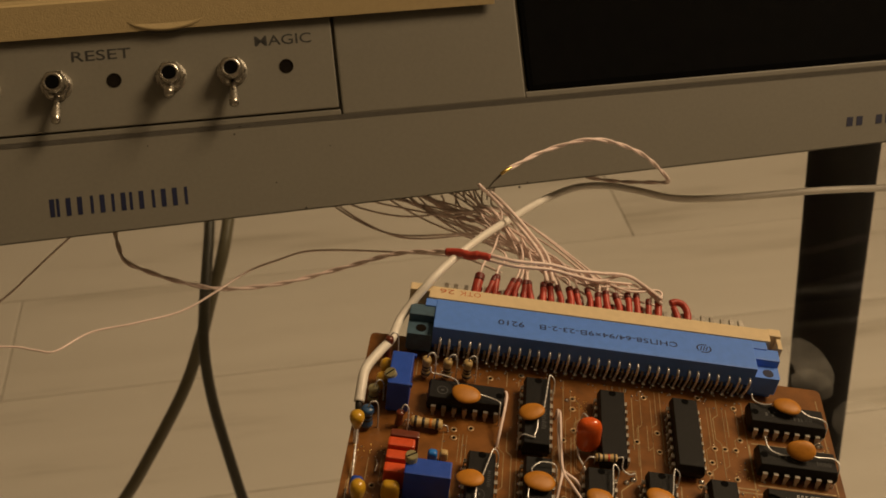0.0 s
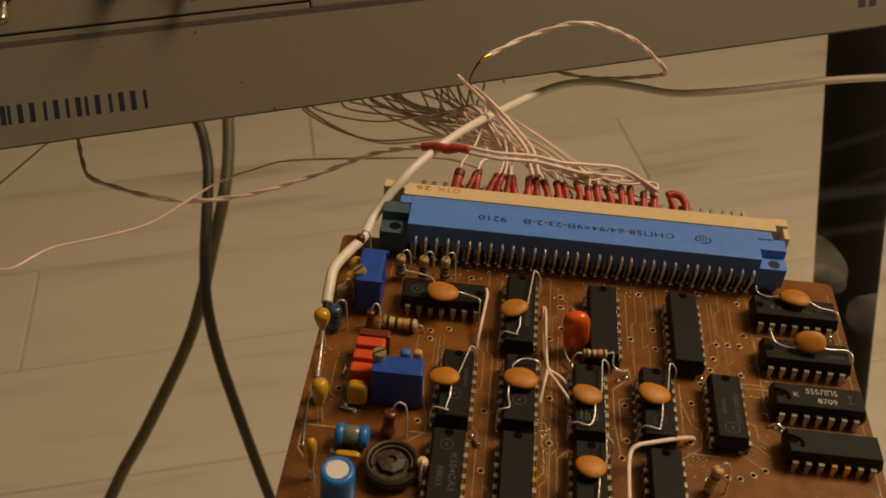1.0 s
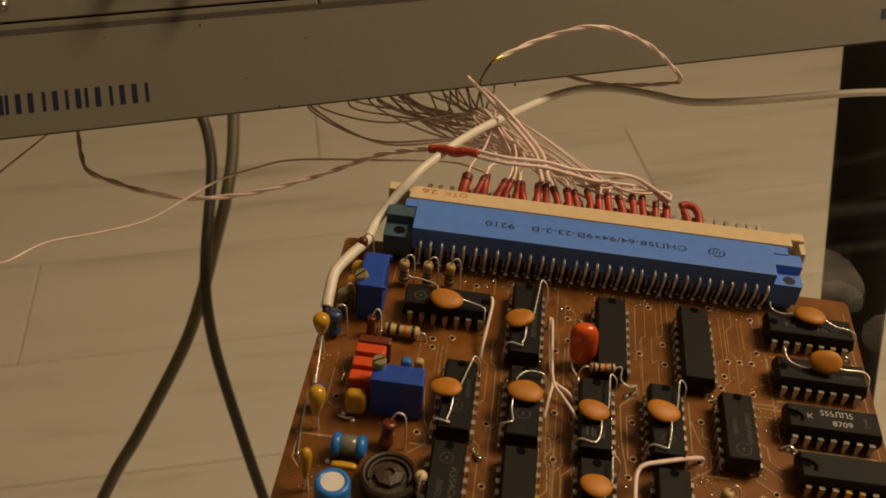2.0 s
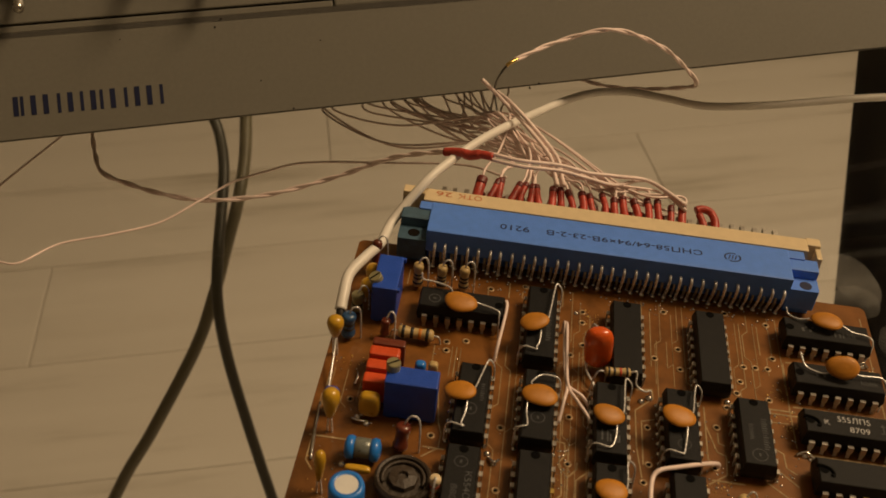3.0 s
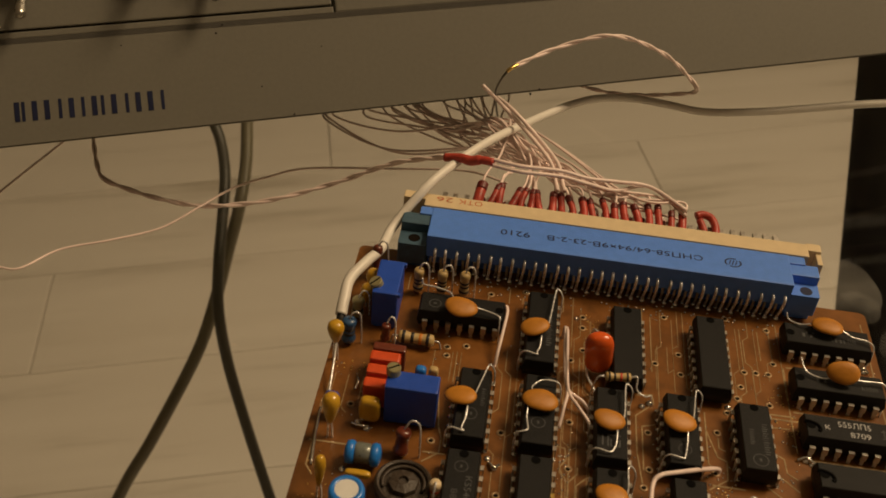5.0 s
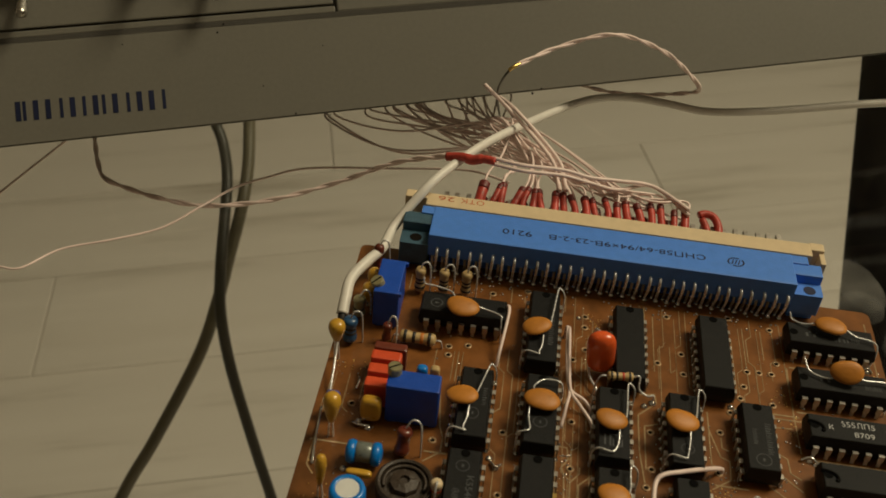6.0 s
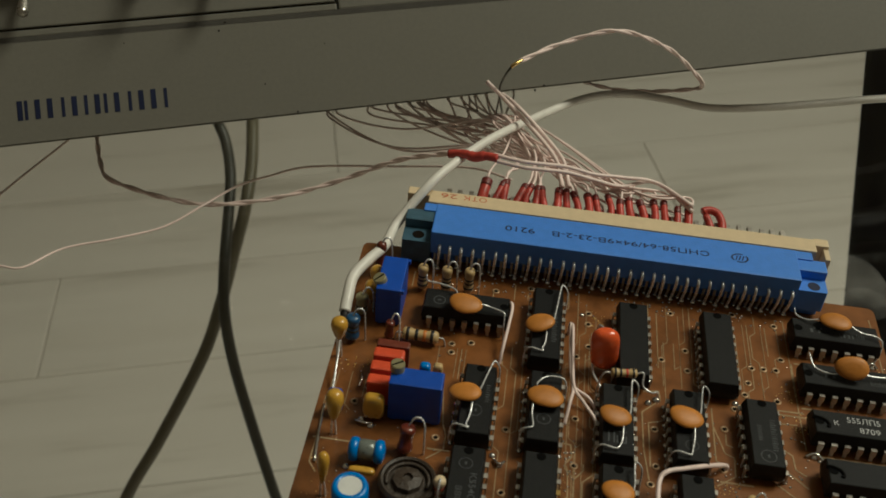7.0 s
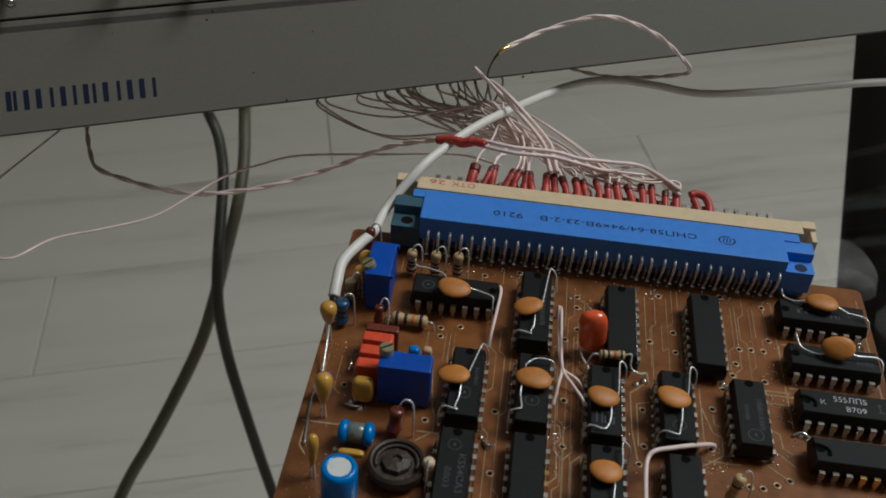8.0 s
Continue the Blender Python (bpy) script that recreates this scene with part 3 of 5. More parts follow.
def blue_connector():
    """The angled connector on the board's far edge: body, two lugs, two rows of bent pins, printing that stands on its head."""
    bm = bmesh.new()
    box(bm, (-2.0 * MM, 1.0 * MM, 4.5 * MM), (78.9 * MM, 11.6 * MM, 10.4 * MM), 0.3 * MM)
    box(bm, (-4.7 * MM, 8.9 * MM, 1.0 * MM), (82.4 * MM, 11.6 * MM, 10.25 * MM), 0.2 * MM)
    ob = part("connector", bm, BLUE, board, "sky-blue plastic multi-pin connector")
    part("base", new_box((-1.9 * MM, 4.4 * MM, 0), (78.8 * MM, 11.5 * MM, 4.6 * MM), 0.2 * MM), BLUE, ob)
    for side, x0, x1 in ((0, -8.4, -1.9), (1, 78.7, 85.2)):
        lug = bmesh.new()
        outline = rounded(x0 * MM, (0.6, 1.2)[side] * MM, x1 * MM, 5.8 * MM, 0.4 * MM, 3)
        extrude(lug, outline, pose(0, 0, 2.2 * MM), 5.4 * MM)
        extrude(lug, rounded((x0 + 0.4) * MM, 2.6 * MM, (x1 - 0.4) * MM, 5.7 * MM, 0.4 * MM, 3), pose(0, 0, 0), 2.4 * MM)
        box(lug, (x0 * MM, 5.4 * MM, 0), (x1 * MM, 9.4 * MM, 9.9 * MM), 0.3 * MM)
        arm = part("lug", lug, (LUGGREY, BLUE)[side], ob, ("dark teal lug with a rivet hole", "blue lug with a rivet hole")[side])
        # flat disc whose dark colour stands for the shade down the hole
        hole = bmesh.new()
        cx = (-5.0, 82.4)[side]
        lathe(hole, [(1.35 * MM, 0), (1.35 * MM, 0.05 * MM)], 24, pose(cx * MM, 3.0 * MM, 7.6 * MM))
        part("rivet_hole", hole, HOLE if side == 0 else INK_BLUE, arm)
    upper, lower = bmesh.new(), bmesh.new()
    tube(upper, glide([(0, 1.6 * MM, 6.9 * MM), (0, 0.7 * MM, 6.9 * MM), (0, 0.15 * MM, 6.6 * MM), (0, 0, 5.9 * MM), (0, 0.05 * MM, 4.2 * MM), (0, 0.7 * MM, 2.2 * MM), (0, 1.3 * MM, 0.6 * MM), (0, 1.4 * MM, -1.2 * MM)], 4), 0.34 * MM, 8)
    tube(lower, glide([(0, 3.0 * MM, 4.6 * MM), (0, 2.0 * MM, 4.4 * MM), (0, 1.5 * MM, 3.8 * MM), (0, 1.5 * MM, 2.4 * MM), (0, 2.2 * MM, 0.6 * MM), (0, 2.3 * MM, -1.2 * MM)], 4), 0.32 * MM, 8)
    upper, lower = finish(upper, "pin", TIN, True), finish(lower, "pin", PIN_TIN, True)
    for i in range(32):
        part("pin", upper, TIN, ob, "", pose(2.5 * i * MM, 0, 0, 0, random.uniform(-2, 2), 0))
        part("pin", lower, PIN_TIN, ob, "", pose((2.5 * i - 0.9) * MM, 0, 0, 0, random.uniform(-2, 2), 0))
    flip = lambda x, y: pose(x * MM, y * MM, 10.43 * MM, 0, 0, 180)
    printed("СНП58-64/94×9В-23-2-В", 1.75 * MM, flip(59.2, 6.9), INK_BLUE, ob, 34.8 * MM, "small navy printing", 0.00003)
    printed("9210", 1.8 * MM, flip(20.6, 6.8), INK_BLUE, ob, 6.6 * MM, "small navy printing", 0.00003)
    ring = bmesh.new()
    for k in range(28):
        a0, a1 = 2 * math.pi * k / 28, 2 * math.pi * (k + 0.96) / 28
        if k in (3, 4, 17, 18):
            continue
        ring.faces.new([ring.verts.new((r * math.cos(a) * MM, r * math.sin(a) * 0.8 * MM, 0)) for r, a in ((1.55, a0), (1.9, a0), (1.9, a1), (1.55, a1))])
    for x in (-0.7, 0.0, 0.7):
        ring.faces.new([ring.verts.new((x0 * MM, y0 * MM, 0)) for x0, y0 in ((x - 0.35, -0.8), (x - 0.1, -0.8), (x + 0.35, 0.8), (x + 0.1, 0.8))])
    part("maker_sign", ring, INK_BLUE, ob, "round navy mark", pose(65.9 * MM, 6.0 * MM, 10.46 * MM))
    return ob


blue_connector()


def disc(x, y, z, r=2.65, tilt=(0, 0), turn=0, leads=(), label="ochre ceramic disc capacitor"):
    """A lens-shaped ceramic capacitor with bare leads; places in mm on the board."""
    bm = bmesh.new()
    lathe(bm, [(0, -1.05 * MM), (0.45 * r * MM, -1.0 * MM), (0.8 * r * MM, -0.7 * MM), (0.97 * r * MM, -0.25 * MM), (r * MM, 0.05 * MM), (0.95 * r * MM, 0.4 * MM), (0.75 * r * MM, 0.8 * MM), (0.4 * r * MM, 1.05 * MM), (0, 1.1 * MM)], 26)
    bmesh.ops.scale(bm, vec=(1.17, 0.88, 0.74), verts=bm.verts)
    wob = random.Random(int(abs(x * 31 + y * 17) * 10))
    w1, w2, w3 = wob.uniform(0, 6.3), wob.uniform(0, 6.3), wob.uniform(-0.05, 0.05)
    for v in bm.verts:
        a = math.atan2(v.co.y, v.co.x)
        v.co.xy *= 1 + 0.035 * math.sin(2 * a + w1) + 0.03 * math.sin(3 * a + w2)
        v.co.z += v.co.x * w3
    ob = part("disc_capacitor", bm, ORANGE, board, label, pose(x * MM, y * MM, z * MM, tilt[0], tilt[1], turn), True)
    inv = ob.matrix_basis.inverted()
    for pts in leads:
        part("lead", rod([inv @ (Vector(p) * MM) for p in pts], 0.17 * MM, 6, 5), TIN, ob, "", None, True)
    return ob


def over_chip(cx, cy, pins, dx, dy, tilt=(4, -6), turn=0, r=2.65):
    """A disc laid over an upright chip, one lead to its far corner and one to its near corner."""
    h = pins / 4 * 2.5 + 1
    x, y, z = cx + dx, cy + dy, 7.0
    a = [(x + 2.4, y - 0.3, 7.0), (x + 3.0, y + 2.5, 6.6), (cx + 2.4, cy + h - 1.6, 6.9), (cx + 3.0, cy + h - 1.1, 7.0), (cx + 3.9, cy + h - 1.7, 5.8), (cx + 4.05, cy + h - 2.2, 2.0), (cx + 4.1, cy + h - 2.2, -0.6)]
    b = [(x + 1.6, y - 2.0, 6.6), (x + 1.5, y - 4.5, 6.0), (x + 1.0, cy - h + 2.4, 5.8), (cx - 0.6, cy - h + 1.7, 5.75), (cx - 3.0, cy - h + 2.2, 5.7), (cx - 4.0, cy - h + 2.3, 4.0), (cx - 4.05, cy - h + 2.3, -0.6)]
    return disc(x, y, z, r, tilt, turn, (a, b))


over_chip(25.2, -17.2, 16, -1.6, -2.6, (6, -8), 10)
over_chip(12.7, -41.4, 14, -2.1, -0.4, (2, -4), 0)
over_chip(40.0, -41.4, 14, -0.8, -1.2, (6, 8), -8)
over_chip(53.8, -40.4, 14, -1.2, 0.0, (6, 9), -12, 2.8)
over_chip(40.3, -62.0, 14, -0.6, 1.5, (4, 5), -6)
disc(25.9, -40.1, 7.0, 2.95, (6, 3), 0, (((24.2, -38.0, 7), (24.2, -36.5, 6.8), (26.0, -34.4, 6.6), (28.9, -34.2, 6.4), (29.9, -34.9, 5.0), (30.0, -35.4, -0.6)),
                                         ((23.6, -41.6, 6.6), (23.6, -44, 6.0), (24.0, -46.8, 5.8), (23.0, -47.4, 5.7), (21.9, -47.4, 4.5), (21.8, -47.6, -0.6))))
disc(7.9, -17.0, 7.0, 2.95, (10, 4), -8, (((10.4, -16.6, 7.2), (13, -16.4, 6.4), (16.0, -17.2, 6.0), (16.3, -18.2, 5.2), (16.4, -19.0, 3.0), (16.6, -19.2, -0.6)),
                                        ((6.2, -15.0, 7.0), (5.0, -12.2, 6.4), (1.5, -11.3, 6.6), (-0.8, -11.2, 6.8), (-1.2, -10.6, 8.0))))
disc(85.8, -6.9, 6.9, 2.8, (4, 0), -8, (((88, -7, 7.0), (91, -8.6, 6.2), (94.0, -9.0, 6.0), (95.3, -10.2, 5.6), (95.3, -11.2, 3.0), (94.5, -11.6, -0.4)),
                                       ((83.4, -6.4, 6.8), (80.5, -6.2, 5.8), (78.2, -4.9, 5.6), (77.6, -3.8, 6.6))))
disc(86.5, -21.6, 7.8, 2.8, (46, 0), -6, (((88.2, -21.6, 6.6), (91, -21.6, 6.2), (95.0, -21.4, 6.0), (95.8, -23.4, 5.0), (95.4, -25.0, -0.4)),
                                        ((85.0, -22.0, 6.4), (82.4, -22.0, 5.9), (79.6, -20.6, 6.0), (78.6, -18.0, 7.2))))


def resistor(a, b, r, bands, body=BEIGE, label="small tan banded resistor", leads=()):
    """An axial resistor from a to b (mm), fatter at its ends, with painted bands and bent leads."""
    a, b = Vector(a) * MM, Vector(b) * MM
    d = b - a
    L = d.length
    m = Matrix.Translation(a) @ d.to_track_quat("Z", "Y").to_matrix().to_4x4()
    r *= MM
    bm = bmesh.new()
    lathe(bm, [(0.3 * r, 0), (0.85 * r, 0.03 * L), (r, 0.1 * L), (r, 0.22 * L), (0.84 * r, 0.3 * L), (0.84 * r, 0.7 * L), (r, 0.78 * L), (r, 0.9 * L), (0.85 * r, 0.97 * L), (0.3 * r, L)], 16)
    ob = part("resistor", bm, body, board, label, m, True)
    for f, mat in bands:
        rb = r * (1.03 if f < 0.24 or f > 0.76 else 0.88)
        bm = bmesh.new()
        lathe(bm, [(rb * 0.97, (f - 0.045) * L), (rb, (f - 0.04) * L), (rb, (f + 0.04) * L), (rb * 0.97, (f + 0.045) * L)], 16)
        part("band", bm, mat, ob, "", None, True)
    inv = m.inverted()
    for pts in leads:
        part("lead", rod([inv @ (Vector(p) * MM) for p in pts], 0.2 * MM, 6, 5), TIN, ob, "", None, True)
    return ob


for x, y in ((-2.4, -6.6), (2.8, -6.3), (7.7, -5.9)):
    resistor((x, y, 0.8), (x, y, 7.0), 1.15, ((0.2, BAND_K), (0.4, BAND_K), (0.56, BAND_K)), BEIGE, "tan resistor standing on end", (((x, y, 6.8), (x + 0.5, y + 0.2, 8.2), (x + 1.5, y + 0.4, 8.4), (x + 2.1, y + 0.3, 7.0), (x + 2.3, y, 3.0), (x + 2.3, y, -0.8)),))
resistor((-4.3, -23.0, 2.0), (3.4, -23.2, 2.0), 1.35, ((0.16, BAND_K), (0.4, BAND_K), (0.62, BAND_O), (0.82, BAND_K)), BEIGE, "tan banded resistor lying on the board", (((-4.2, -23, 2.0), (-5.4, -23, 1.9), (-5.9, -23, -0.6)), ((3.3, -23.2, 2), (4.4, -23.2, 1.8), (4.9, -23.2, -0.6))))
resistor((38.4, -30.5, 6.2), (43.6, -29.9, 6.2), 0.95, ((0.15, BAND_K), (0.36, BAND_K), (0.6, BAND_R), (0.84, BAND_K)), BEIGE, "tan banded resistor bridging two chips", (((38.5, -30.5, 6.2), (37.2, -30.6, 6.0), (36.5, -30.6, 3.5), (36.3, -30.6, -0.5)), ((43.5, -29.9, 6.2), (44.8, -30.0, 6.6), (45.0, -31.3, 4.5), (46.8, -32.0, 3.6), (48.3, -30.6, 2.5), (48.4, -30.4, -0.5))))
resistor((8.5, -62.4, 0.6), (8.5, -62.4, 6.0), 1.1, ((0.3, BAND_R), (0.6, BAND_R)), PALE, "pinkish resistor standing on end", (((8.5, -62.4, 5.8), (8.6, -63.6, 7.0), (8.4, -65.0, 5.0), (8.4, -65, -0.6)),))
resistor((62.9, -58.2, 0.8), (63.8, -57.4, 6.8), 1.15, ((0.25, BAND_K), (0.45, BAND_O), (0.65, BAND_K)), BEIGE, "tan banded resistor standing on end", (((63.8, -57.4, 6.6), (64.8, -56.9, 7.8), (65.8, -57.0, 6.6), (66.2, -57.6, 3), (66.2, -57.8, -0.6)),))
resistor((-14.4, -25.2, 0.8), (-14.3, -24.8, 6.6), 1.5, ((0.4, BAND_K), (0.6, BAND_K)), DULLBLUE, "dull blue resistor standing on end", (((-14.3, -24.8, 6.4), (-13.6, -24.4, 8.0), (-12.2, -24.2, 7.6), (-11.8, -24.6, 3), (-11.8, -24.6, -0.6)),))
resistor((-14.0, -17.2, 0.8), (-13.9, -16.8, 5.4), 1.35, ((0.4, BAND_K),), OLIVE, "grey-green resistor standing on end", (((-13.9, -16.8, 5.4), (-13.0, -16.0, 6.8), (-11.8, -15.8, 5.4), (-11.6, -16, -0.6)),))
resistor((-12.6, -3.6, 1.0), (-12.2, -2.6, 8.6), 1.1, (), BROWN, "brown glass diode standing on end", (((-12.2, -2.6, 8.4), (-11.4, -2.2, 9.6), (-10.2, -2.3, 8.8), (-9.8, -2.8, 3), (-9.8, -2.8, -0.6)),))
resistor((-7.0, -23.6, 0.8), (-6.8, -23.2, 5.0), 1.0, (), BROWN, "brown diode standing on end", (((-6.8, -23.2, 5), (-6.0, -22.6, 6.6), (-5.0, -23.0, 5.8), (-4.8, -24.2, 2), (-4.8, -24.4, -0.6)),))
resistor((0.8, -53.0, 0.8), (1.2, -51.4, 6.0), 1.5, (), BROWN, "brown lacquered part standing on end", (((1.2, -51.4, 6), (2.4, -50.8, 7.8), (4.0, -51.0, 7.0), (4.4, -52.4, 3), (4.4, -52.6, -0.6)),))


def trimmer_box(x0, y0, x1, y1, h, screw, label):
    """A blue many-turn trimmer with a slotted brass screw."""
    bm = new_box((x0 * MM, y0 * MM, 0.5 * MM), (x1 * MM, y1 * MM, h * MM), 0.3 * MM)
    box(bm, ((x0 + 0.5) * MM, (y0 + 0.4) * MM, 0), ((x0 + 1.6) * MM, (y1 - 0.4) * MM, 0.6 * MM))
    box(bm, ((x1 - 1.6) * MM, (y0 + 0.4) * MM, 0), ((x1 - 0.5) * MM, (y1 - 0.4) * MM, 0.6 * MM))
    for y in (y0 + 0.1, y1 - 0.9) if x1 - x0 < 6 else ():
        box(bm, ((x1 - 0.2) * MM, y * MM, (h - 1.0) * MM), ((x1 + 0.5) * MM, (y + 0.8) * MM, (h - 0.1) * MM), 0.1 * MM)
    ob = part("trimmer", bm, DEEP, board, label)
    s = bmesh.new()
    lathe(s, [(1.4 * MM, -0.4 * MM), (1.4 * MM, 1.1 * MM), (1.25 * MM, 1.3 * MM)], 20)
    sc = part("screw", s, OLIVE, ob, "dull brass slotted screw", screw)
    part("slot", new_box((-1.22 * MM, -0.18 * MM, 1.28 * MM), (1.22 * MM, 0.18 * MM, 1.33 * MM)), HOLE, sc, "", pose(0, 0, 0, 0, 0, 35))
    return ob


trimmer_box(-10.7, -19.4, -5.4, -8.6, 10.0, pose(-10.1 * MM, -16.6 * MM, 9.7 * MM, 12, -18, 0), "deep blue square trimmer on edge")
trimmer_box(-3.7, -45.4, 6.4, -40.8, 10.2, pose(-2.6 * MM, -41.6 * MM, 10.6 * MM), "deep blue square trimmer")


def block(name, a, b, mat, bevel, label):
    """A moulded block, or with no bevel a smooth cushion, soldered to the board."""
    if bevel:
        return part(name, new_box([v * MM for v in a], [v * MM for v in b], bevel * MM), mat, board, label)
    return part(name, pill(bmesh.new(), [v * MM for v in a], [v * MM for v in b]), mat, board, label, None, True)


for y in (-33.6, -37.3, -41.0):
    block("film_capacitor", (-8.4, y - 1.3, 0.6), (-2.3, y + 1.3, 6.4), REDPL, 0.5, "red plastic film capacitor")
block("film_capacitor", (-8.2, -31.9, 0.6), (-1.6, -29.9, 6.4), BROWN, 0.4, "dark brown dipped capacitor")
cap = bmesh.new()
lathe(cap, [(0, 0), (1.2 * MM, 0.1 * MM), (2.1 * MM, 0.55 * MM), (2.65 * MM, 1.3 * MM), (2.85 * MM, 2.4 * MM), (2.95 * MM, 6.6 * MM), (2.85 * MM, 8.0 * MM), (2.45 * MM, 9.1 * MM), (1.7 * MM, 9.75 * MM), (0.8 * MM, 9.95 * MM), (0, 10.0 * MM)], 28)
bmesh.ops.transform(cap, matrix=Matrix.Translation((37.6 * MM, -24.2 * MM, 1.5 * MM)) @ Matrix.Rotation(math.radians(-6), 4, "Y") @ Matrix.Diagonal((1, 0.66, 1, 1)), verts=cap.verts)
red = part("dipped_capacitor", cap, RED, board, "glossy red-orange dipped capacitor", None, True)
part("lead", rod([(35.2 * MM, -24 * MM, 2 * MM), (35.6 * MM, -27 * MM, 1.6 * MM), (37.0 * MM, -29.8 * MM, 1.2 * MM), (37.0 * MM, -30 * MM, -0.6 * MM)], 0.26 * MM, 6), TIN, red, "", None, True)
part("lead", rod([(37.0 * MM, -24 * MM, 9.8 * MM), (36.2 * MM, -21.6 * MM, 9.6 * MM), (35.6 * MM, -18.8 * MM, 7 * MM), (36.2 * MM, -17.6 * MM, -0.4 * MM)], 0.26 * MM, 6), TIN, red, "", None, True)


def tantalum(x, y, z, r, h, lean, turn, label="mustard drop-shaped tantalum capacitor"):
    """A drop on two thin leads that reach down into the board."""
    bm = bmesh.new()
    lathe(bm, [(0, 0), (0.35 * r * MM, 0.02 * h * MM), (0.55 * r * MM, 0.16 * h * MM), (0.85 * r * MM, 0.45 * h * MM), (r * MM, 0.68 * h * MM), (0.9 * r * MM, 0.86 * h * MM), (0.6 * r * MM, 0.96 * h * MM), (0, h * MM)], 20)
    at = pose(x * MM, y * MM, z * MM, lean, 0, turn)
    ob = part("tantalum_capacitor", bm, YELLOW, board, label, at, True)
    inv = at.inverted()
    for s in (-0.5, 0.5):
        foot = Vector((x + s * 0.9, y - 2.2 * (lean > 0), -0.8))
        top = Vector((s * 0.5 * MM, 0, 0.3 * MM))
        mid = inv @ (Vector((x + s * 0.8, y - 1.4 * (lean > 0), z * 0.4)) * MM)
        part("lead", rod([top, mid, inv @ (foot * MM)], 0.22 * MM, 6, 5), TIN, ob, "", None, True)
    return ob


drop = tantalum(-16.1, -30.2, 5.0, 1.75, 5.4, 0, 0)
part("lead", rod([(0.2 * MM, -0.3 * MM, 0.3 * MM), (0.4 * MM, -3 * MM, -1.4 * MM), (0.7 * MM, -9 * MM, -3.8 * MM), (0.8 * MM, -12 * MM, -5.4 * MM)], 0.24 * MM, 6), TIN, drop, "", None, True)
tantalum(-13.0, -50.6, 4.0, 1.75, 6.6, -12, 0)
tantalum(-12.0, -65.0, 3.4, 1.1, 7.0, -10, 0)
tantalum(-12.0, -9.6, 1.5, 1.6, 6.0, 0, 0)
tantalum(-12.4, -13.4, 1.5, 1.6, 5.0, 0, 0)
block("tantalum_capacitor", (-8.4, -46.9, 0.8), (-4.2, -44.3, 6.6), YELLOW, 0, "mustard rounded tantalum capacitor")
block("tantalum_capacitor", (-8.2, -61.4, 2.2), (-3.4, -60.0, 3.6), YELLOW, 0, "mustard yellow bead lying on its side")
block("small_capacitor", (-15.3, -46.6, 0.8), (-12.2, -44.2, 6.4), DEEP, 0, "small blue dipped capacitor")
block("small_capacitor", (0.7, -34.0, 0.6), (3.0, -32.0, 4.0), SKYCAN, 0, "tiny blue dipped capacitor")


def styrene():
    """The clear film roll with two blue end caps."""
    bm = bmesh.new()
    lathe(bm, [(1.6 * MM, -1.6 * MM), (1.9 * MM, -1.2 * MM), (1.9 * MM, 1.2 * MM), (1.6 * MM, 1.6 * MM)], 20, pose(-5.7 * MM, -56 * MM, 3.2 * MM, 0, 90, 0))
    ob = part("styrene_capacitor", bm, FOIL, board, "silvery film capacitor with blue ends", None, True)
    for x in (-8.0, -3.4):
        cap = bmesh.new()
        lathe(cap, [(1.0 * MM, -1.1 * MM), (2.1 * MM, -0.7 * MM), (2.3 * MM, 0), (2.1 * MM, 0.7 * MM), (1.0 * MM, 1.1 * MM)], 20, pose(x * MM, -56 * MM, 3.0 * MM, 0, 90, 0))
        part("end_cap", cap, SKYCAN, ob, "blue end", None, True)


styrene()


def electrolytic(x, y):
    bm = bmesh.new()
    r, h = 3.15, 11.4
    lathe(bm, [(r * MM, 0.2 * MM), (r * MM, 1.2 * MM), (0.93 * r * MM, 1.7 * MM), (r * MM, 2.2 * MM), (r * MM, (h - 0.8) * MM), (0.93 * r * MM, (h - 0.1) * MM), (0.68 * r * MM, h * MM), (0.65 * r * MM, (h - 0.25) * MM)], 32)
    ob = part("electrolytic_capacitor", bm, SKYCAN, board, "bright blue sleeved electrolytic can", pose(x * MM, y * MM, 0), True)
    top = bmesh.new()
    lathe(top, [(0.65 * r * MM, (h - 0.3) * MM), (0.65 * r * MM, (h - 0.12) * MM)], 28)
    part("can_top", top, CANTOP, ob, "bare aluminium top")


electrolytic(-6.0, -70.8)


def dial_trimmer(x, y):
    """A flat round trimmer in dark pressed plastic, with a rim track and a cross-shaped wiper."""
    bm = bmesh.new()
    lathe(bm, [(4.6 * MM, 0.2 * MM), (4.7 * MM, 1.6 * MM), (5.3 * MM, 1.8 * MM), (5.3 * MM, 3.4 * MM), (4.8 * MM, 3.9 * MM), (4.4 * MM, 3.7 * MM), (4.3 * MM, 2.8 * MM), (3.4 * MM, 2.8 * MM), (0, 2.8 * MM)], 40)
    ob = part("dial_trimmer", bm, CARBON, board, "dark round trimmer with a turning wiper", pose(x * MM, y * MM, 0), False)
    w = bmesh.new()
    lathe(w, [(2.9 * MM, 2.8 * MM), (2.7 * MM, 3.8 * MM), (1.0 * MM, 4.2 * MM), (0.9 * MM, 3.6 * MM), (0, 3.6 * MM)], 8)
    part("wiper", w, CARBON, ob, "", pose(0, 0, 0, 0, 0, 12))
    arc = bmesh.new()
    tube(arc, [(3.8 * math.cos(radians(a)) * MM, 3.8 * math.sin(radians(a)) * MM, 3.2 * MM) for a in range(-20, 210, 10)], 0.35 * MM, 6)
    part("track", arc, CARBON, ob, "", None, True)


dial_trimmer(2.7, -61.6)


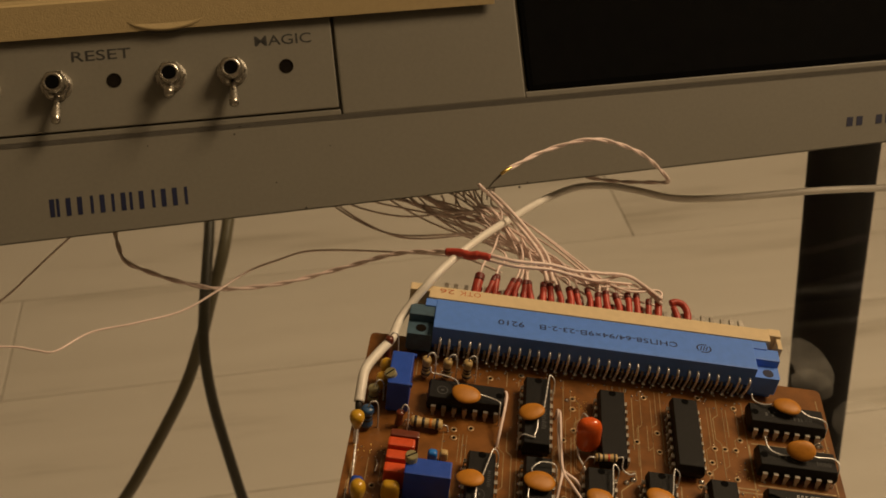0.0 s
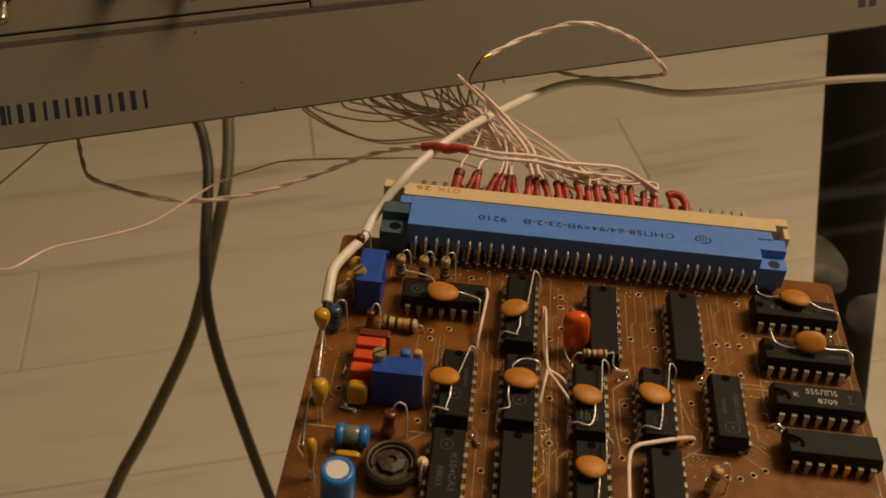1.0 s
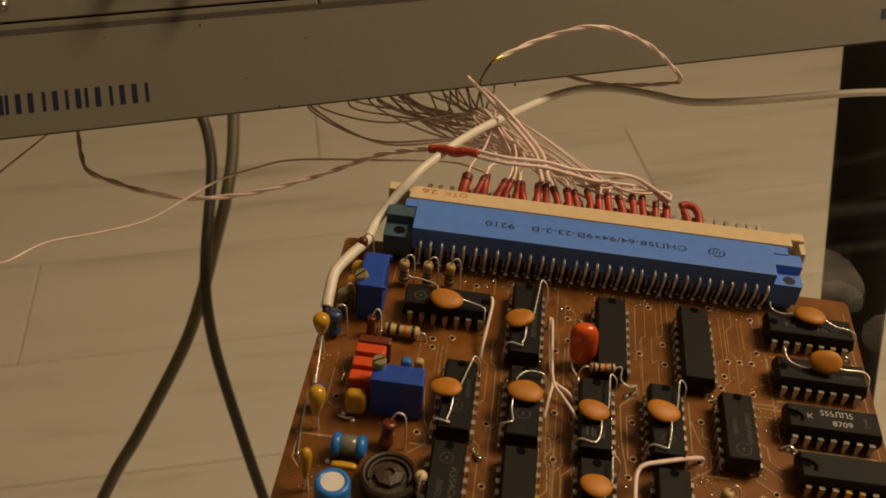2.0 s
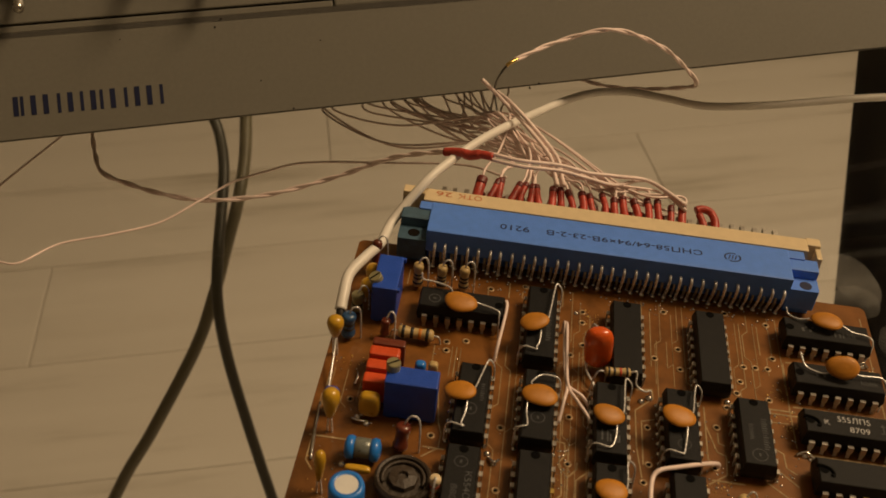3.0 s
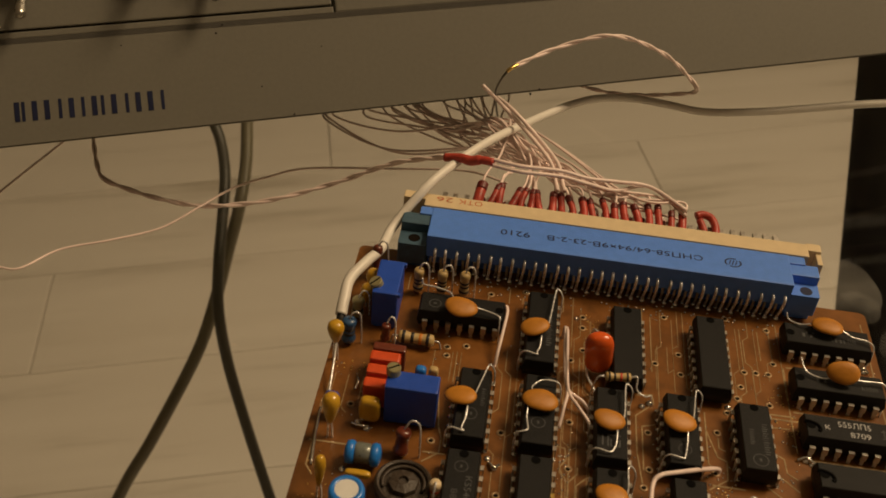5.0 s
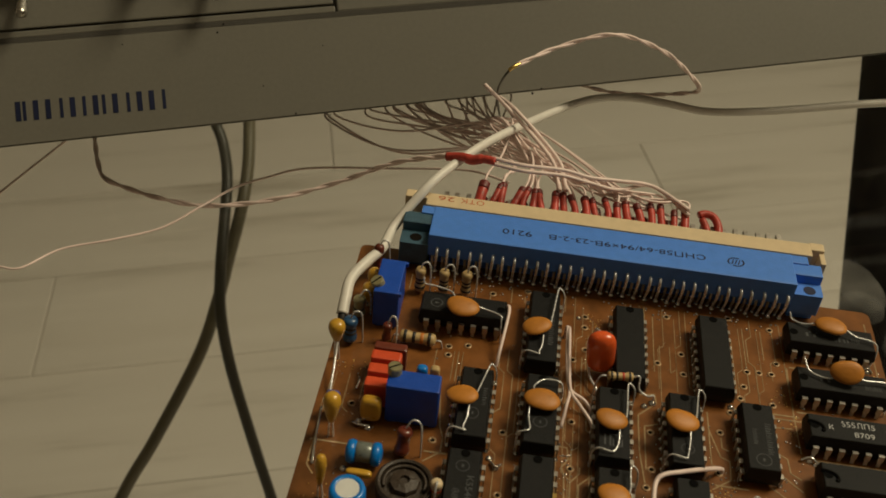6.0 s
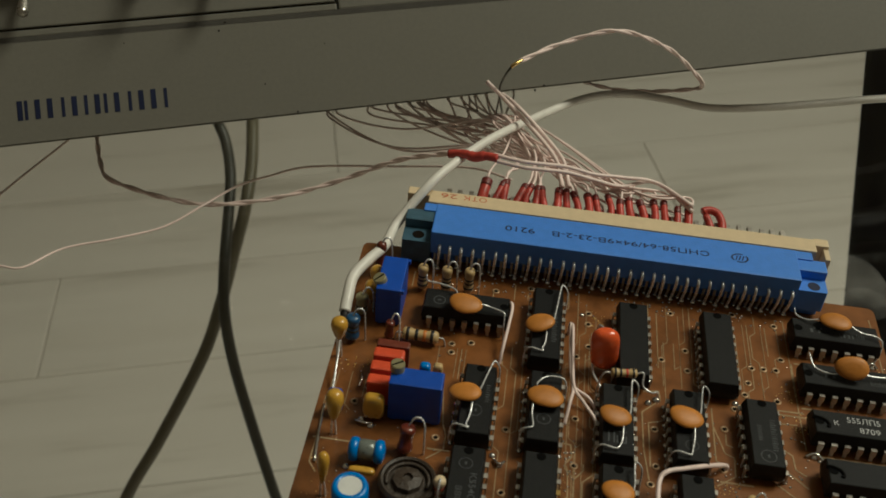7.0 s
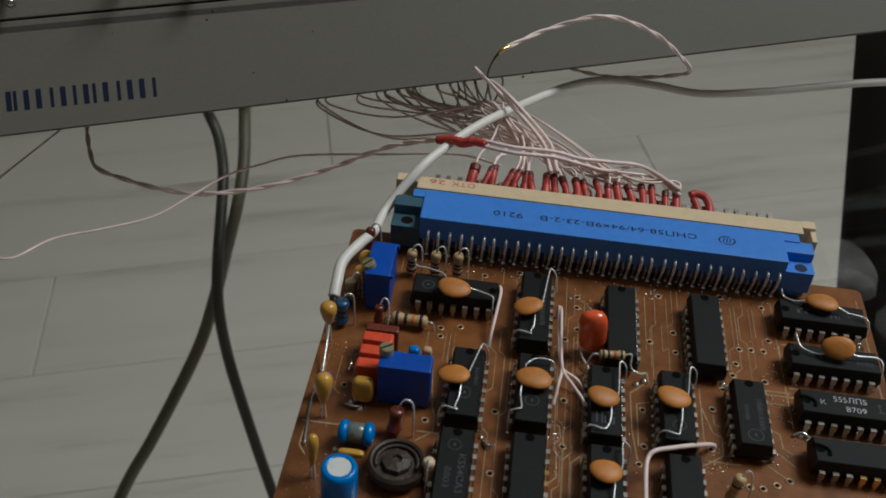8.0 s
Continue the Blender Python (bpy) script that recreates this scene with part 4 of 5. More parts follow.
# board wiring
def board_wire(pts, r, mat, label):
    return part("jumper_wire", rod([Vector(p) * MM for p in pts], r * MM, 8, 6), mat, board, label, None, True)


board_wire([(17.2, -12.6, -0.4), (17.3, -12.9, 5.0), (17.7, -15, 5.4), (17.3, -19.5, 4.2), (16.7, -24.4, 2.0), (16.4, -26.0, -0.4)], 0.36, PINK, "pink insulated jumper wire")
board_wire([(61.2, -45.8, -0.4), (60.9, -45.9, 1.2), (57.2, -48.9, 4.0), (51.9, -52.2, 6.0), (48.6, -53.9, 6.5), (47.3, -55.6, 6.0), (46.9, -60.1, 5.5), (46.8, -70, 5.2)], 0.45, PINK, "pink insulated jumper wire")
board_wire([(30.2, -14.5, -0.4), (30.3, -15.5, 4.0), (30.5, -22, 3.4), (30.9, -29, 3.2), (31.4, -34, 3.6), (30.9, -37.5, 3.6), (30.3, -41.2, 1.0)], 0.34, PINK, "pink insulated jumper wire")
board_wire([(30.6, -13.8, 0), (30.7, -16.5, 4.4), (31.1, -26, 3.6), (31.6, -33.6, 3.8), (33.6, -37.2, 3.6), (36.0, -40.6, 2.8), (36.4, -41.5, 0.4)], 0.34, PINK, "pink insulated jumper wire")
board_wire([(36.4, -36.0, 0.6), (34.6, -35.0, 2.8), (31.8, -33.2, 3.2), (31.4, -31.0, 3.2)], 0.34, PINK, "pink insulated jumper wire")

# ---------------------------------------------------------------- pads, tracks and solder
PADS = [(52.3, -3.6), (34.6, -17.6), (32.1, -21.1), (49.9, -18.5), (55.0, -14.9), (55.2, -20.8), (66.0, -1.3), (67.6, -21.9), (66.6, -25.4), (68.7, -17.4), (71.2, -17.2), (73.8, -17.1), (73.1, -26.1),
        (64.2, -29.8), (61.7, -35.6), (47.9, -38.2), (47.9, -47.5), (60.7, -46.0), (32.4, -38.4), (32.5, -50.2), (19.2, -43.7), (19.5, -58.8), (74.9, -3.3), (75.2, -13.7), (10.1, -21.3), (6.3, -24.8),
        (13.8, -3.9), (21.5, -1.6), (34.4, -7.3), (34.4, -10.7), (6.1, -48.1), (-10.7, -41.8), (6.1, -22.3), (74.8, -51.3), (72.3, -52.7), (69.6, -53.9), (67.2, -53.9), (46.8, -52.0)]
ring = bmesh.new()
lathe(ring, [(0.85 * MM, 0), (0.82 * MM, 0.1 * MM), (0.5 * MM, 0.14 * MM), (0.42 * MM, 0.06 * MM)], 14)
ring = finish(ring, "pad", PADRING, True)
dot = bmesh.new()
lathe(dot, [(0.44 * MM, 0.02 * MM), (0.44 * MM, 0.08 * MM)], 12)
dot = finish(dot, "pad_hole", HOLE)
for x, y in PADS:
    pad = part("pad", ring, PADRING, board, "", pose(x * MM, y * MM, 0))
    part("pad_hole", dot, HOLE, pad)


def tracks():
    """Lacquered tracks: bundles that run along the gaps between the chips and step sideways at 45 degrees."""
    rnd = random.Random(11)
    verts, faces = [], []

    def seg(p, q, w):
        d = (Vector(q) - Vector(p)).normalized()
        s = Vector((-d.y, d.x)) * w / 2
        p, q = Vector(p) - d * w * 0.35, Vector(q) + d * w * 0.35
        k = len(verts)
        for c in (p - s, p + s, q + s, q - s):
            verts.append((c.x * MM, c.y * MM, 0.012 * MM))
        for c in (p - s * 0.8, p + s * 0.8, q + s * 0.8, q - s * 0.8):
            verts.append((c.x * MM, c.y * MM, 0.07 * MM))
        faces.extend([(k, k + 1, k + 5, k + 4), (k + 1, k + 2, k + 6, k + 5), (k + 2, k + 3, k + 7, k + 6), (k + 3, k, k + 4, k + 7), (k + 4, k + 5, k + 6, k + 7)])

    def run(x, y, y1, pitch, w):
        p = (x, y)
        while y > y1:
            step = rnd.uniform(5, 15)
            y2 = max(y1, y - step)
            seg(p, (x, y2), w)
            p, y = (x, y2), y2
            if y > y1 and rnd.random() < 0.5:
                dx = rnd.choice((-1, 1)) * pitch
                q = (x + dx, y - abs(dx))
                seg(p, q, w)
                x, y, p = q[0], q[1], q

    for x0, x1, top, end in ((-9, 21, -1.0, -6), (30, 37, -1.2, -90), (46.5, 58, -1.2, -30), (64.8, 79, -1.2, -28), (17, 21.5, -18, -90), 
                             (2, 16, -23.5, -32), (21, 30, -3.6, -5.5), (37, 47, -1.0, -6), (58, 66, -3.6, -7), (-17, -9, -34, -44), (31, 36, -20, -60)):
        x = x0
        while x < x1:
            a = top - rnd.choice((0, 0, 0, 3, 7, 12))
            b = end + rnd.choice((0, 0, 4, 9, 15))
            if a - b > 1.5:
                run(x, a, b, 1.25, rnd.choice((0.15, 0.18, 0.22)))
            x += rnd.choice((0.9, 1.25, 1.25, 1.8, 2.5))
    for x0, x1, y in ((64.8, 78, -28.5), (64.8, 79, -29.6), (5, 9, -51), (-16.5, -9, -52), (78, 96, -27.0), (78, 96, -39.4), (78, 97, -14.2), (60, 66, -49)):
        seg((x0, y), (x1, y), 0.4)
    near = [[(77.3, -14.6), (77.1, -29), (77.3, -38)], [(72, -32.1), (76.3, -31.9)], [(73, -39.1), (74.4, -40), (74.6, -43.5), (76.4, -44.7)], [(73, -44.5), (76.4, -47.7)], [(70.7, -47.9), (74.7, -51.2)],
            [(59.5, -35.2), (61.4, -41.9), (63.1, -42.7), (62.9, -47.3), (59.3, -50.1)], [(59.5, -30.6), (59.5, -44), (61.2, -45.1)], [(61.8, -37.1), (61.8, -39.6), (63, -40.1)], [(96.6, 3), (96.6, -60)]]
    inner = [[(46, -28.3), (49.1, -27.7), (49.3, -30.2), (45.6, -34), (45.7, -43.5), (46.6, -51)], [(49.4, -35.8), (46.8, -36.7), (46.9, -47.6)], [(29.1, -45), (31.8, -45.2), (32.1, -48), (30.9, -50), (31.4, -51.6), (31.6, -57.6), (30.4, -59.1)],
             [(36.3, -51.5), (34.2, -53.8), (34.2, -61.7)], [(34.3, -49.7), (34.3, -51.1), (32.6, -53.4), (32.5, -58.1)], [(5.9, -34.7), (7.1, -44.4), (8, -47.2), (7.9, -50.8), (5, -53.4)], [(-16, -36), (-16, -58), (-14.5, -60)]]
    for pts in near + inner:
        for p, q in zip(pts, pts[1:]):
            seg(p, q, 0.3)
    me = bpy.data.meshes.new("tracks")
    me.from_pydata(verts, [], faces)
    me.materials.append(TRACE)
    tagged(part("track_layer", me, TRACE, board, "fine lacquered copper tracks"), "", "", "", "stuff")


def solder():
    """Bright beads of solder round the pins, and tiny domes strewn at random over the board to give glints."""
    rnd = random.Random(5)
    bm = bmesh.new()
    spots = []
    for i in range(32):
        spots += [(2.5 * i, 1.2, 0.75), (2.5 * i - 0.9, 2.2, 0.6)]
        spots.append((2.5 * i + rnd.uniform(-1, 1), 0.4 - rnd.random() * 2.2, 0.3))
    for cx, h in ((9.0, 41.4), (16.4, 41.4), (22.1, 41), (29.6, 41), (36.3, 40.6), (43.7, 40.6), (49.9, 39.6), (57.3, 39.6), (72.1, 39.2), (21.5, 17.6), (28.9, 17.6), (47.1, 18), (65, 17.6), (64.7, 39.2), (57.5, 17.6)):
        for i in range(7):
            spots.append((cx, -h + (i - 3) * 2.5, 0.62))
    for c in (7.0, 19.6, 32.2, 44.5):
        for i in range(7):
            spots.append((79.5 + i * 2.5, -c - 3.9, 0.6))
            spots.append((79.5 + i * 2.5, -c + 3.9, 0.5))
    spots += [(18.6, -52.7, 0.7), (17.2, -50.6, 0.75), (94.4, -12.4, 0.9), (78.5, -39.7, 0.9), (80.0, -40.2, 0.7), (-8.5, -46.2, 0.8), (-6.5, -47.5, 0.8), (-9.2, -58, 0.8), (-13, -58, 0.7), (48.4, -30.4, 0.9), (46.8, -31.5, 0.8), (64.4, -28.4, 0.8), (33, -8, 0.6)]
    # small domes at random places, added so that the board glints in points
    for k in range(320):
        spots.append((rnd.uniform(-16, 97), rnd.uniform(-72, -2), rnd.uniform(0.07, 0.24)))
    for x0, x1, y0, y1 in ((70, 80, -48, -20), (56, 66, -56, -44), (27, 33, -58, -44), (-2, 36, -5, -1), (40, 78, -5, -1), (88, 97, -18, -2)):
        for k in range(36):
            spots.append((rnd.uniform(x0, x1), rnd.uniform(y0, y1), rnd.uniform(0.15, 0.34)))
    for x, y, r in spots:
        r *= MM
        lathe(bm, [(r, 0), (0.8 * r, 0.4 * r), (0.4 * r, 0.75 * r), (0, 0.85 * r)], 8, pose(x * MM, y * MM, 0.015 * MM, 0, 0, rnd.uniform(0, 90)))
    tagged(part("solder", bm, SOLDER, board, "bright beads of solder and tiny domes strewn for glints", None, True), "", "", "", "stuff")
    # golden metallic dots, strewn in patches for the board's fine dot pattern
    grit = bmesh.new()
    for x0, x1, y0, y1 in ((73, 79, -26, -21), (74, 80, -34, -28.5), (58, 64, -52.5, -49), (28, 31, -56, -52), (90, 97, -16, -12), (-16, -10, -70, -56), (-17, -8, -30, -33), (35, 38, -11, -6)):
        for k in range(22):
            x, y, r = rnd.uniform(x0, x1), rnd.uniform(y0, y1), rnd.uniform(0.08, 0.2) * MM
            lathe(grit, [(r, 0), (0.6 * r, 0.5 * r), (0, 0.7 * r)], 6, pose(x * MM, y * MM, 0.015 * MM))
    tagged(part("flux_grains", grit, GOLD, board, "fine golden dots in patches on the board", None, True), "", "", "", "stuff")


tracks()
solder()
block("glass_bead", (3.4, -33.2, 0.6), (5.4, -31.4, 3.6), BEIGE, 0, "tiny amber glass bead")
for pts in ([(-9.6, -46.8, 0.3), (-7.6, -47.6, 0.8), (-6.2, -47.0, 0.3)], [(-8.4, -45.9, 0.2), (-7.4, -46.6, 1.6), (-6.9, -45.4, 2.2)], [(-16.2, -44, 0.3), (-15.6, -52, 0.6), (-15.0, -58, 0.3)], [(-10.5, -38, 0.2), (-10.2, -36.4, 0.8), (-10.6, -34.6, 0.2)],
            [(76.8, -40.0, 0.3), (78.6, -39.6, 1.0), (80.2, -40.6, 0.3)], [(17.5, -51.6, 0.3), (18.6, -53.0, 0.9), (19.6, -51.8, 0.3)], [(92.8, -13.0, 0.3), (94.2, -12.2, 1.1), (95.4, -12.8, 0.3)]):
    part("solder_bridge", rod([Vector(p) * MM for p in pts], 0.3 * MM, 7, 6), SOLDER, board, "", None, True)
for key in ("C", "D"):
    # raised arc, its black standing for the shade in the carved hook
    arc = bmesh.new()
    tube(arc, glide([(-9.2 * MM, 0.9 * MM, 5.12 * MM), (-8.0 * MM, 0.8 * MM, 5.12 * MM), (-6.7 * MM, 0.2 * MM, 5.12 * MM), (-6.2 * MM, -0.9 * MM, 5.12 * MM), (-6.6 * MM, -1.4 * MM, 5.12 * MM)], 6), 0.4 * MM, 6)
    part("orientation_hook", arc, BLACK, CHIPS[key], "black hook that stands for the shade in a sunken mark")


def chip_print(key, lines, mat=INK_GREY):
    """Lines of (text, height, width, x, y, turn) on the top of a chip, in the chip's own frame."""
    for text, h, w, x, y, turn in lines:
        printed(text, h * MM, pose(x * MM, y * MM, 5.16 * MM, 0, 0, turn), mat, CHIPS[key], w * MM, "pale printed marking", 0.00002)


def chip_bars(key, bars, mat=INK_GREY):
    for x0, y0, x1, y1 in bars:
        w, h = x1 - x0, y1 - y0
        bm = new_box((x0 * MM, y0 * MM, 5.15 * MM), ((x0 + (w if min(w, h) < 0.4 else 0.26 * w)) * MM, y1 * MM, 5.175 * MM))
        if min(w, h) >= 0.4:
            box(bm, ((x1 - 0.26 * w) * MM, y0 * MM, 5.15 * MM), (x1 * MM, (y0 + 0.8 * h) * MM, 5.175 * MM))
        part("marking_bar", bm, mat, CHIPS[key], "pale unreadable marking")


def chip_ring(key, x, y, r=1.0, squash=0.8):
    bm = bmesh.new()
    for k in range(20):
        a0, a1 = 2 * math.pi * k / 20, 2 * math.pi * (k + 1) / 20
        bm.faces.new([bm.verts.new((x * MM + q * math.cos(a) * MM, y * MM + q * squash * math.sin(a) * MM, 5.18 * MM)) for q, a in ((r - 0.16, a0), (r, a0), (r, a1), (r - 0.16, a1))])
    bm.faces.new([bm.verts.new((x * MM + px * MM, y * MM + py * MM, 5.18 * MM)) for px, py in ((-0.35, -0.2), (0.35, -0.2), (0.35, 0.2), (-0.35, 0.2))])
    part("maker_sign", bm, INK_GREY, CHIPS[key], "pale round mark")


chip_print("C", [("К", 1.25, 1.0, -5.2, -0.6, 0), ("555ЛП5", 1.45, 6.4, -2.6, 0.5, 0), ("8709", 1.35, 3.9, -0.5, -1.9, 0)], INK_PALE)
chip_bars("C", [(5.6, -1.2, 6.9, -1.0), (6.1, -1.2, 6.3, 1.3), (5.7, 0.6, 6.7, 0.8)])
chip_bars("A", [(-5.4, -0.9, -3.3, 0.2), (-4.6, 0.2, -2.8, 0.9), (0.6, -1.5, 1.0, -0.1), (1.4, -1.5, 2.8, -0.2), (3.2, -1.5, 3.5, -0.2), (4.2, -1.2, 4.8, 0.1), (5.2, -1.2, 5.8, 0.1)])
chip_bars("B", [(-4.6, -0.6, -2.6, 0.3), (4.4, -1.4, 5.0, -0.2), (5.3, -1.4, 5.9, -0.2), (6.2, -1.4, 6.8, -0.2), (7.1, -1.4, 7.6, -0.2)])
chip_ring("U5", 6.0, 0, 1.5, 1.0)
chip_bars("U5", [(-3.2 + i * 1.15, 1.0, -2.4 + i * 1.15, 2.1) for i in range(7)] + [(-1.5 + i * 1.0, -1.5, -0.8 + i * 1.0, -0.6) for i in range(4)])
chip_ring("V2", 3.6, 0, 1.4, 1.0)
chip_ring("L1", 3.2, 0, 1.5, 0.8)
chip_ring("U4", 5.2, 0, 1.3, 1.0)
chip_ring("H0", 5.8, 0.4, 1.3, 1.0)
chip_ring("L2", -6.6, -0.2, 1.3, 1.0)
chip_print("L2", [("К554СА3", 1.3, 8.6, -4.5, 0.8, 0), ("8803", 1.2, 4.6, -1.4, -1.5, 0)])
chip_bars("V1", [(-3.0 + i * 1.3, 1.1, -2.1 + i * 1.3, 2.2) for i in range(7)])
chip_bars("L1", [(-3.6 + i * 1.2, 1.5, -2.8 + i * 1.2, 2.3) for i in range(4)])
chip_bars("U3", [(3.4, -1.9, 6.0, -1.6), (3.2, -0.9, 6.2, -0.6), (3.2, -0.6, 3.5, 1.6), (4.4, -0.3, 6.2, 0.0), (4.4, 1.3, 6.2, 1.6), (5.9, 0.0, 6.2, 1.6)])

# ---------------------------------------------------------------- the plug and its wiring
plug = thing("plug_connector", BOARD, "cream plastic plug pushed onto the blue connector, wires in red sleeves", "connector")
bm = bmesh.new()
box(bm, (-4.2 * MM, 11.7 * MM, 1.4 * MM), (83.6 * MM, 16.3 * MM, 10.6 * MM), 0.35 * MM)
part("housing", bm, PALE, plug)
for x0, x1 in ((-9.2, -3.9), (83.3, 86.6)):
    ear = bmesh.new()
    box(ear, (x0 * MM, 14.0 * MM, 1.4 * MM), (x1 * MM, 16.7 * MM, 10.6 * MM), 0.3 * MM)
    if x0 > 0:
        box(ear, ((x1 - 1.2) * MM, 10.2 * MM, 1.8 * MM), (x1 * MM, 14.2 * MM, 9.8 * MM), 0.2 * MM)
    part("ear", ear, PALE, plug)
printed("26", 1.7 * MM, pose(2.2 * MM, 15.5 * MM, 10.63 * MM, 0, 0, 180), INK_RED, plug, 3.8 * MM, "red stamped figure", 0.00002)
printed("ОТК", 1.7 * MM, pose(9.0 * MM, 15.5 * MM, 10.63 * MM, 0, 0, 180), INK_RED, plug, 5.4 * MM, "red stamped letters", 0.00002)
post = bmesh.new()
box(post, (-0.55 * MM, 0, -0.5 * MM), (0.55 * MM, 4.6 * MM, 0.5 * MM), 0.12 * MM)
post = finish(post, "post", PIN_TIN)
rnd = random.Random(21)
SLEEVED = list(range(3, 23))
ENDS = [(-41.4, 82.0), (-37.2, 83.9), (-32.1, 85.9), (-23.5, 88.4), (-21, 89), (-17.8, 90.2), (-15, 91), (-10.4, 92.0), (-7, 93), (-3.0, 93.9), (3.6, 95.7), (8.5, 98.7)]
harness = thing("wire_harness", Matrix(), "bundle of thin pinkish wires running under the case", "wires")
for i in range(32):
    for row, z in ((0, 8.0), (1, 4.8)):
        part("post", post, TIN, plug, "", pose(2.5 * i * MM, 16.1 * MM, z * MM, rnd.uniform(-2, 4), 0, rnd.uniform(-3, 3)))
        if i not in SLEEVED or (row == 1 and i in (4, 8)):
            continue
        big = 1.3 if (i == 3 and row == 0) else rnd.uniform(0.76, 0.98)
        long = rnd.uniform(5.6, 7.6) if row == 0 else rnd.uniform(4.5, 7.0)
        lx = rnd.uniform(-1.7, 0.5) if i > 7 else rnd.uniform(0.2, 2.6)
        a = Vector((2.5 * i * 1.012, 16.6, z))
        b = a + Vector((lx * rnd.uniform(0.1, 0.8), long * 0.5, rnd.uniform(0.5, 1.3)))
        c = a + Vector((lx, long, 2.0 if row == 0 else 1.2))
        tubing = part("sleeve", rod([a * MM, b * MM, c * MM], big * MM, 10, 5), SLEEVE, plug, "red insulating sleeve", None, True)
        tip = (c - b).normalized()
        part("sleeve_end", rod([(c - tip * rnd.uniform(0.8, 1.8)) * MM, c * MM, (c + tip * 0.25) * MM], [big * 1.05 * MM] * 5 + [big * 0.9 * MM] * 4, 10, 4), SLEEVE_END, tubing, "scorched dark end", None, True)
        if row == 1 and i in (3, 5, 10, 13, 16, 19):
            continue
        s = BOARD @ (c * MM)
        e = rnd.choice(ENDS)
        ex, ey = e[0] + rnd.uniform(-3, 3), e[1] + rnd.uniform(-2, 2)
        right = max(0.0, (s.x / MM - 26) / 28)
        g1 = Vector((s.x / MM * 0.62 + 7 + rnd.uniform(-2, 2), 31 - 4.5 * right + rnd.uniform(-2, 2) + (3 if s.x < 0.02 else 0), rnd.uniform(7, 12) - 3 * right))
        g2 = Vector((rnd.uniform(6, 17) + 5 * right, rnd.uniform(46, 57), rnd.uniform(-3, 9)))
        k = 0.42 * g2 + 0.58 * Vector((ex, ey, -9)) + Vector((rnd.uniform(-2, 7), -rnd.uniform(1, 10), -rnd.uniform(0, 3)))
        k.z = max(k.z, -11.5)
        e = Vector((ex, ey, -11.6))
        dirn = (BOARD.to_3x3() @ (c - b)).normalized()
        part("wire", rod([s - dirn * 0.001, s + dirn * 0.003, g1 * MM, g2 * MM, k * MM, e * MM, (e + Vector((-2, 9, 0))) * MM], 0.31 * MM, 7, 8), PINK, harness, "", None, True)

# the sleeve that loops over two posts
part("sleeve", rod([Vector(p) * MM for p in ((63.2, 16.2, 8.0), (63.3, 19.6, 9.2), (62.2, 22.2, 10.0), (60.2, 22.8, 10.2), (58.8, 22.2, 10.0))], 0.95 * MM, 10, 6), SLEEVE, plug, "bent red insulating sleeve", None, True)
part("sleeve", rod([Vector(p) * MM for p in ((60.7, 16.2, 8.0), (60.6, 18.6, 8.8), (59.6, 21.2, 9.7))], 0.85 * MM, 10, 6), SLEEVE, plug, "red insulating sleeve", None, True)


def twisted(pts, r, turns, off=0.0):
    """One of two strands wound round each other along the points."""
    line = glide([Vector(p) * MM for p in pts], 14)
    total, out, s = len(line), [], 0.0
    for i, p in enumerate(line):
        if i:
            s += (p - line[i - 1]).length
        d = (line[min(i + 1, total - 1)] - line[max(i - 1, 0)]).normalized()
        a = d.cross(Vector((0, 0, 1))).normalized()
        b = d.cross(a)
        w = 2 * math.pi * s * turns + off
        out.append(p + (a * math.cos(w) + b * math.sin(w)) * r * 0.75 * MM)
    return tube(bmesh.new(), out, r * MM, 7)


PAIR = [(-112, 74, -11), (-108.1, 64.0, -11), (-102.3, 51.9, -11), (-97.8, 45.3, -11), (-89.8, 41.3, -11), (-79.0, 37.5, -11), (-65.8, 35.5, -11), (-49.4, 38.0, -10), (-31.2, 40.6, -5), (-14.7, 34.7, 6), (-2.0, 26.6, 14), (0.5, 25.3, 15)]
pair = thing("twisted_wire_pair", Matrix(), "pale pink twisted pair of wires with a red sleeve", "wires")
for o in (0, math.pi):
    part("strand", twisted(PAIR, 0.43, 62, o), PINK, pair, "", None, True)
part("sleeve", rod([Vector(p) * MM for p in ((0.2, 25.4, 15), (4, 24.2, 15.9), (6.5, 23.0, 16.0), (9, 22.4, 16.8), (12, 21.4, 17))], [1.05 * MM] * 12 + [1.2 * MM] * 12 + [1.0 * MM] * 9, 10, 8), SLEEVE, pair, "crumpled red sleeve", None, True)
for dz, dy in ((0.5, 0.4), (-0.5, -0.4)):
    part("strand", rod([Vector((x, y + dy, z + dz)) * MM for x, y, z in ((11, 21.7, 17), (18.4, 20.7, 16), (27.4, 22.5, 14), (34, 23.4, 11.6), (40.6, 25.1, 9.4 + dz), (48.8, 28.9 - dy * 3, 7), (57.0, 21.0, 5.6))], 0.48 * MM, 8, 8), PINK, pair, "", None, True)

loop = thing("loose_wire_loop", Matrix(), "loose pink twisted wire with a bared copper tip", "wire")
LOOP = [(15.2, 42.4, 30.6), (25.6, 52.0, 31.0), (38.4, 56.7, 32.0), (50.9, 64.0, 24.0), (58.5, 69.1, 15.0), (61.6, 69.7, 10.6), (60.0, 77.0, 5.0), (50.8, 83.8, 0.0), (41.7, 90.7, -4.0), (33.7, 96.8, -6.0), (28, 104, -8)]
for o in (0, math.pi):
    part("strand", twisted(LOOP, 0.37, 70, o), PINK, loop, "", None, True)
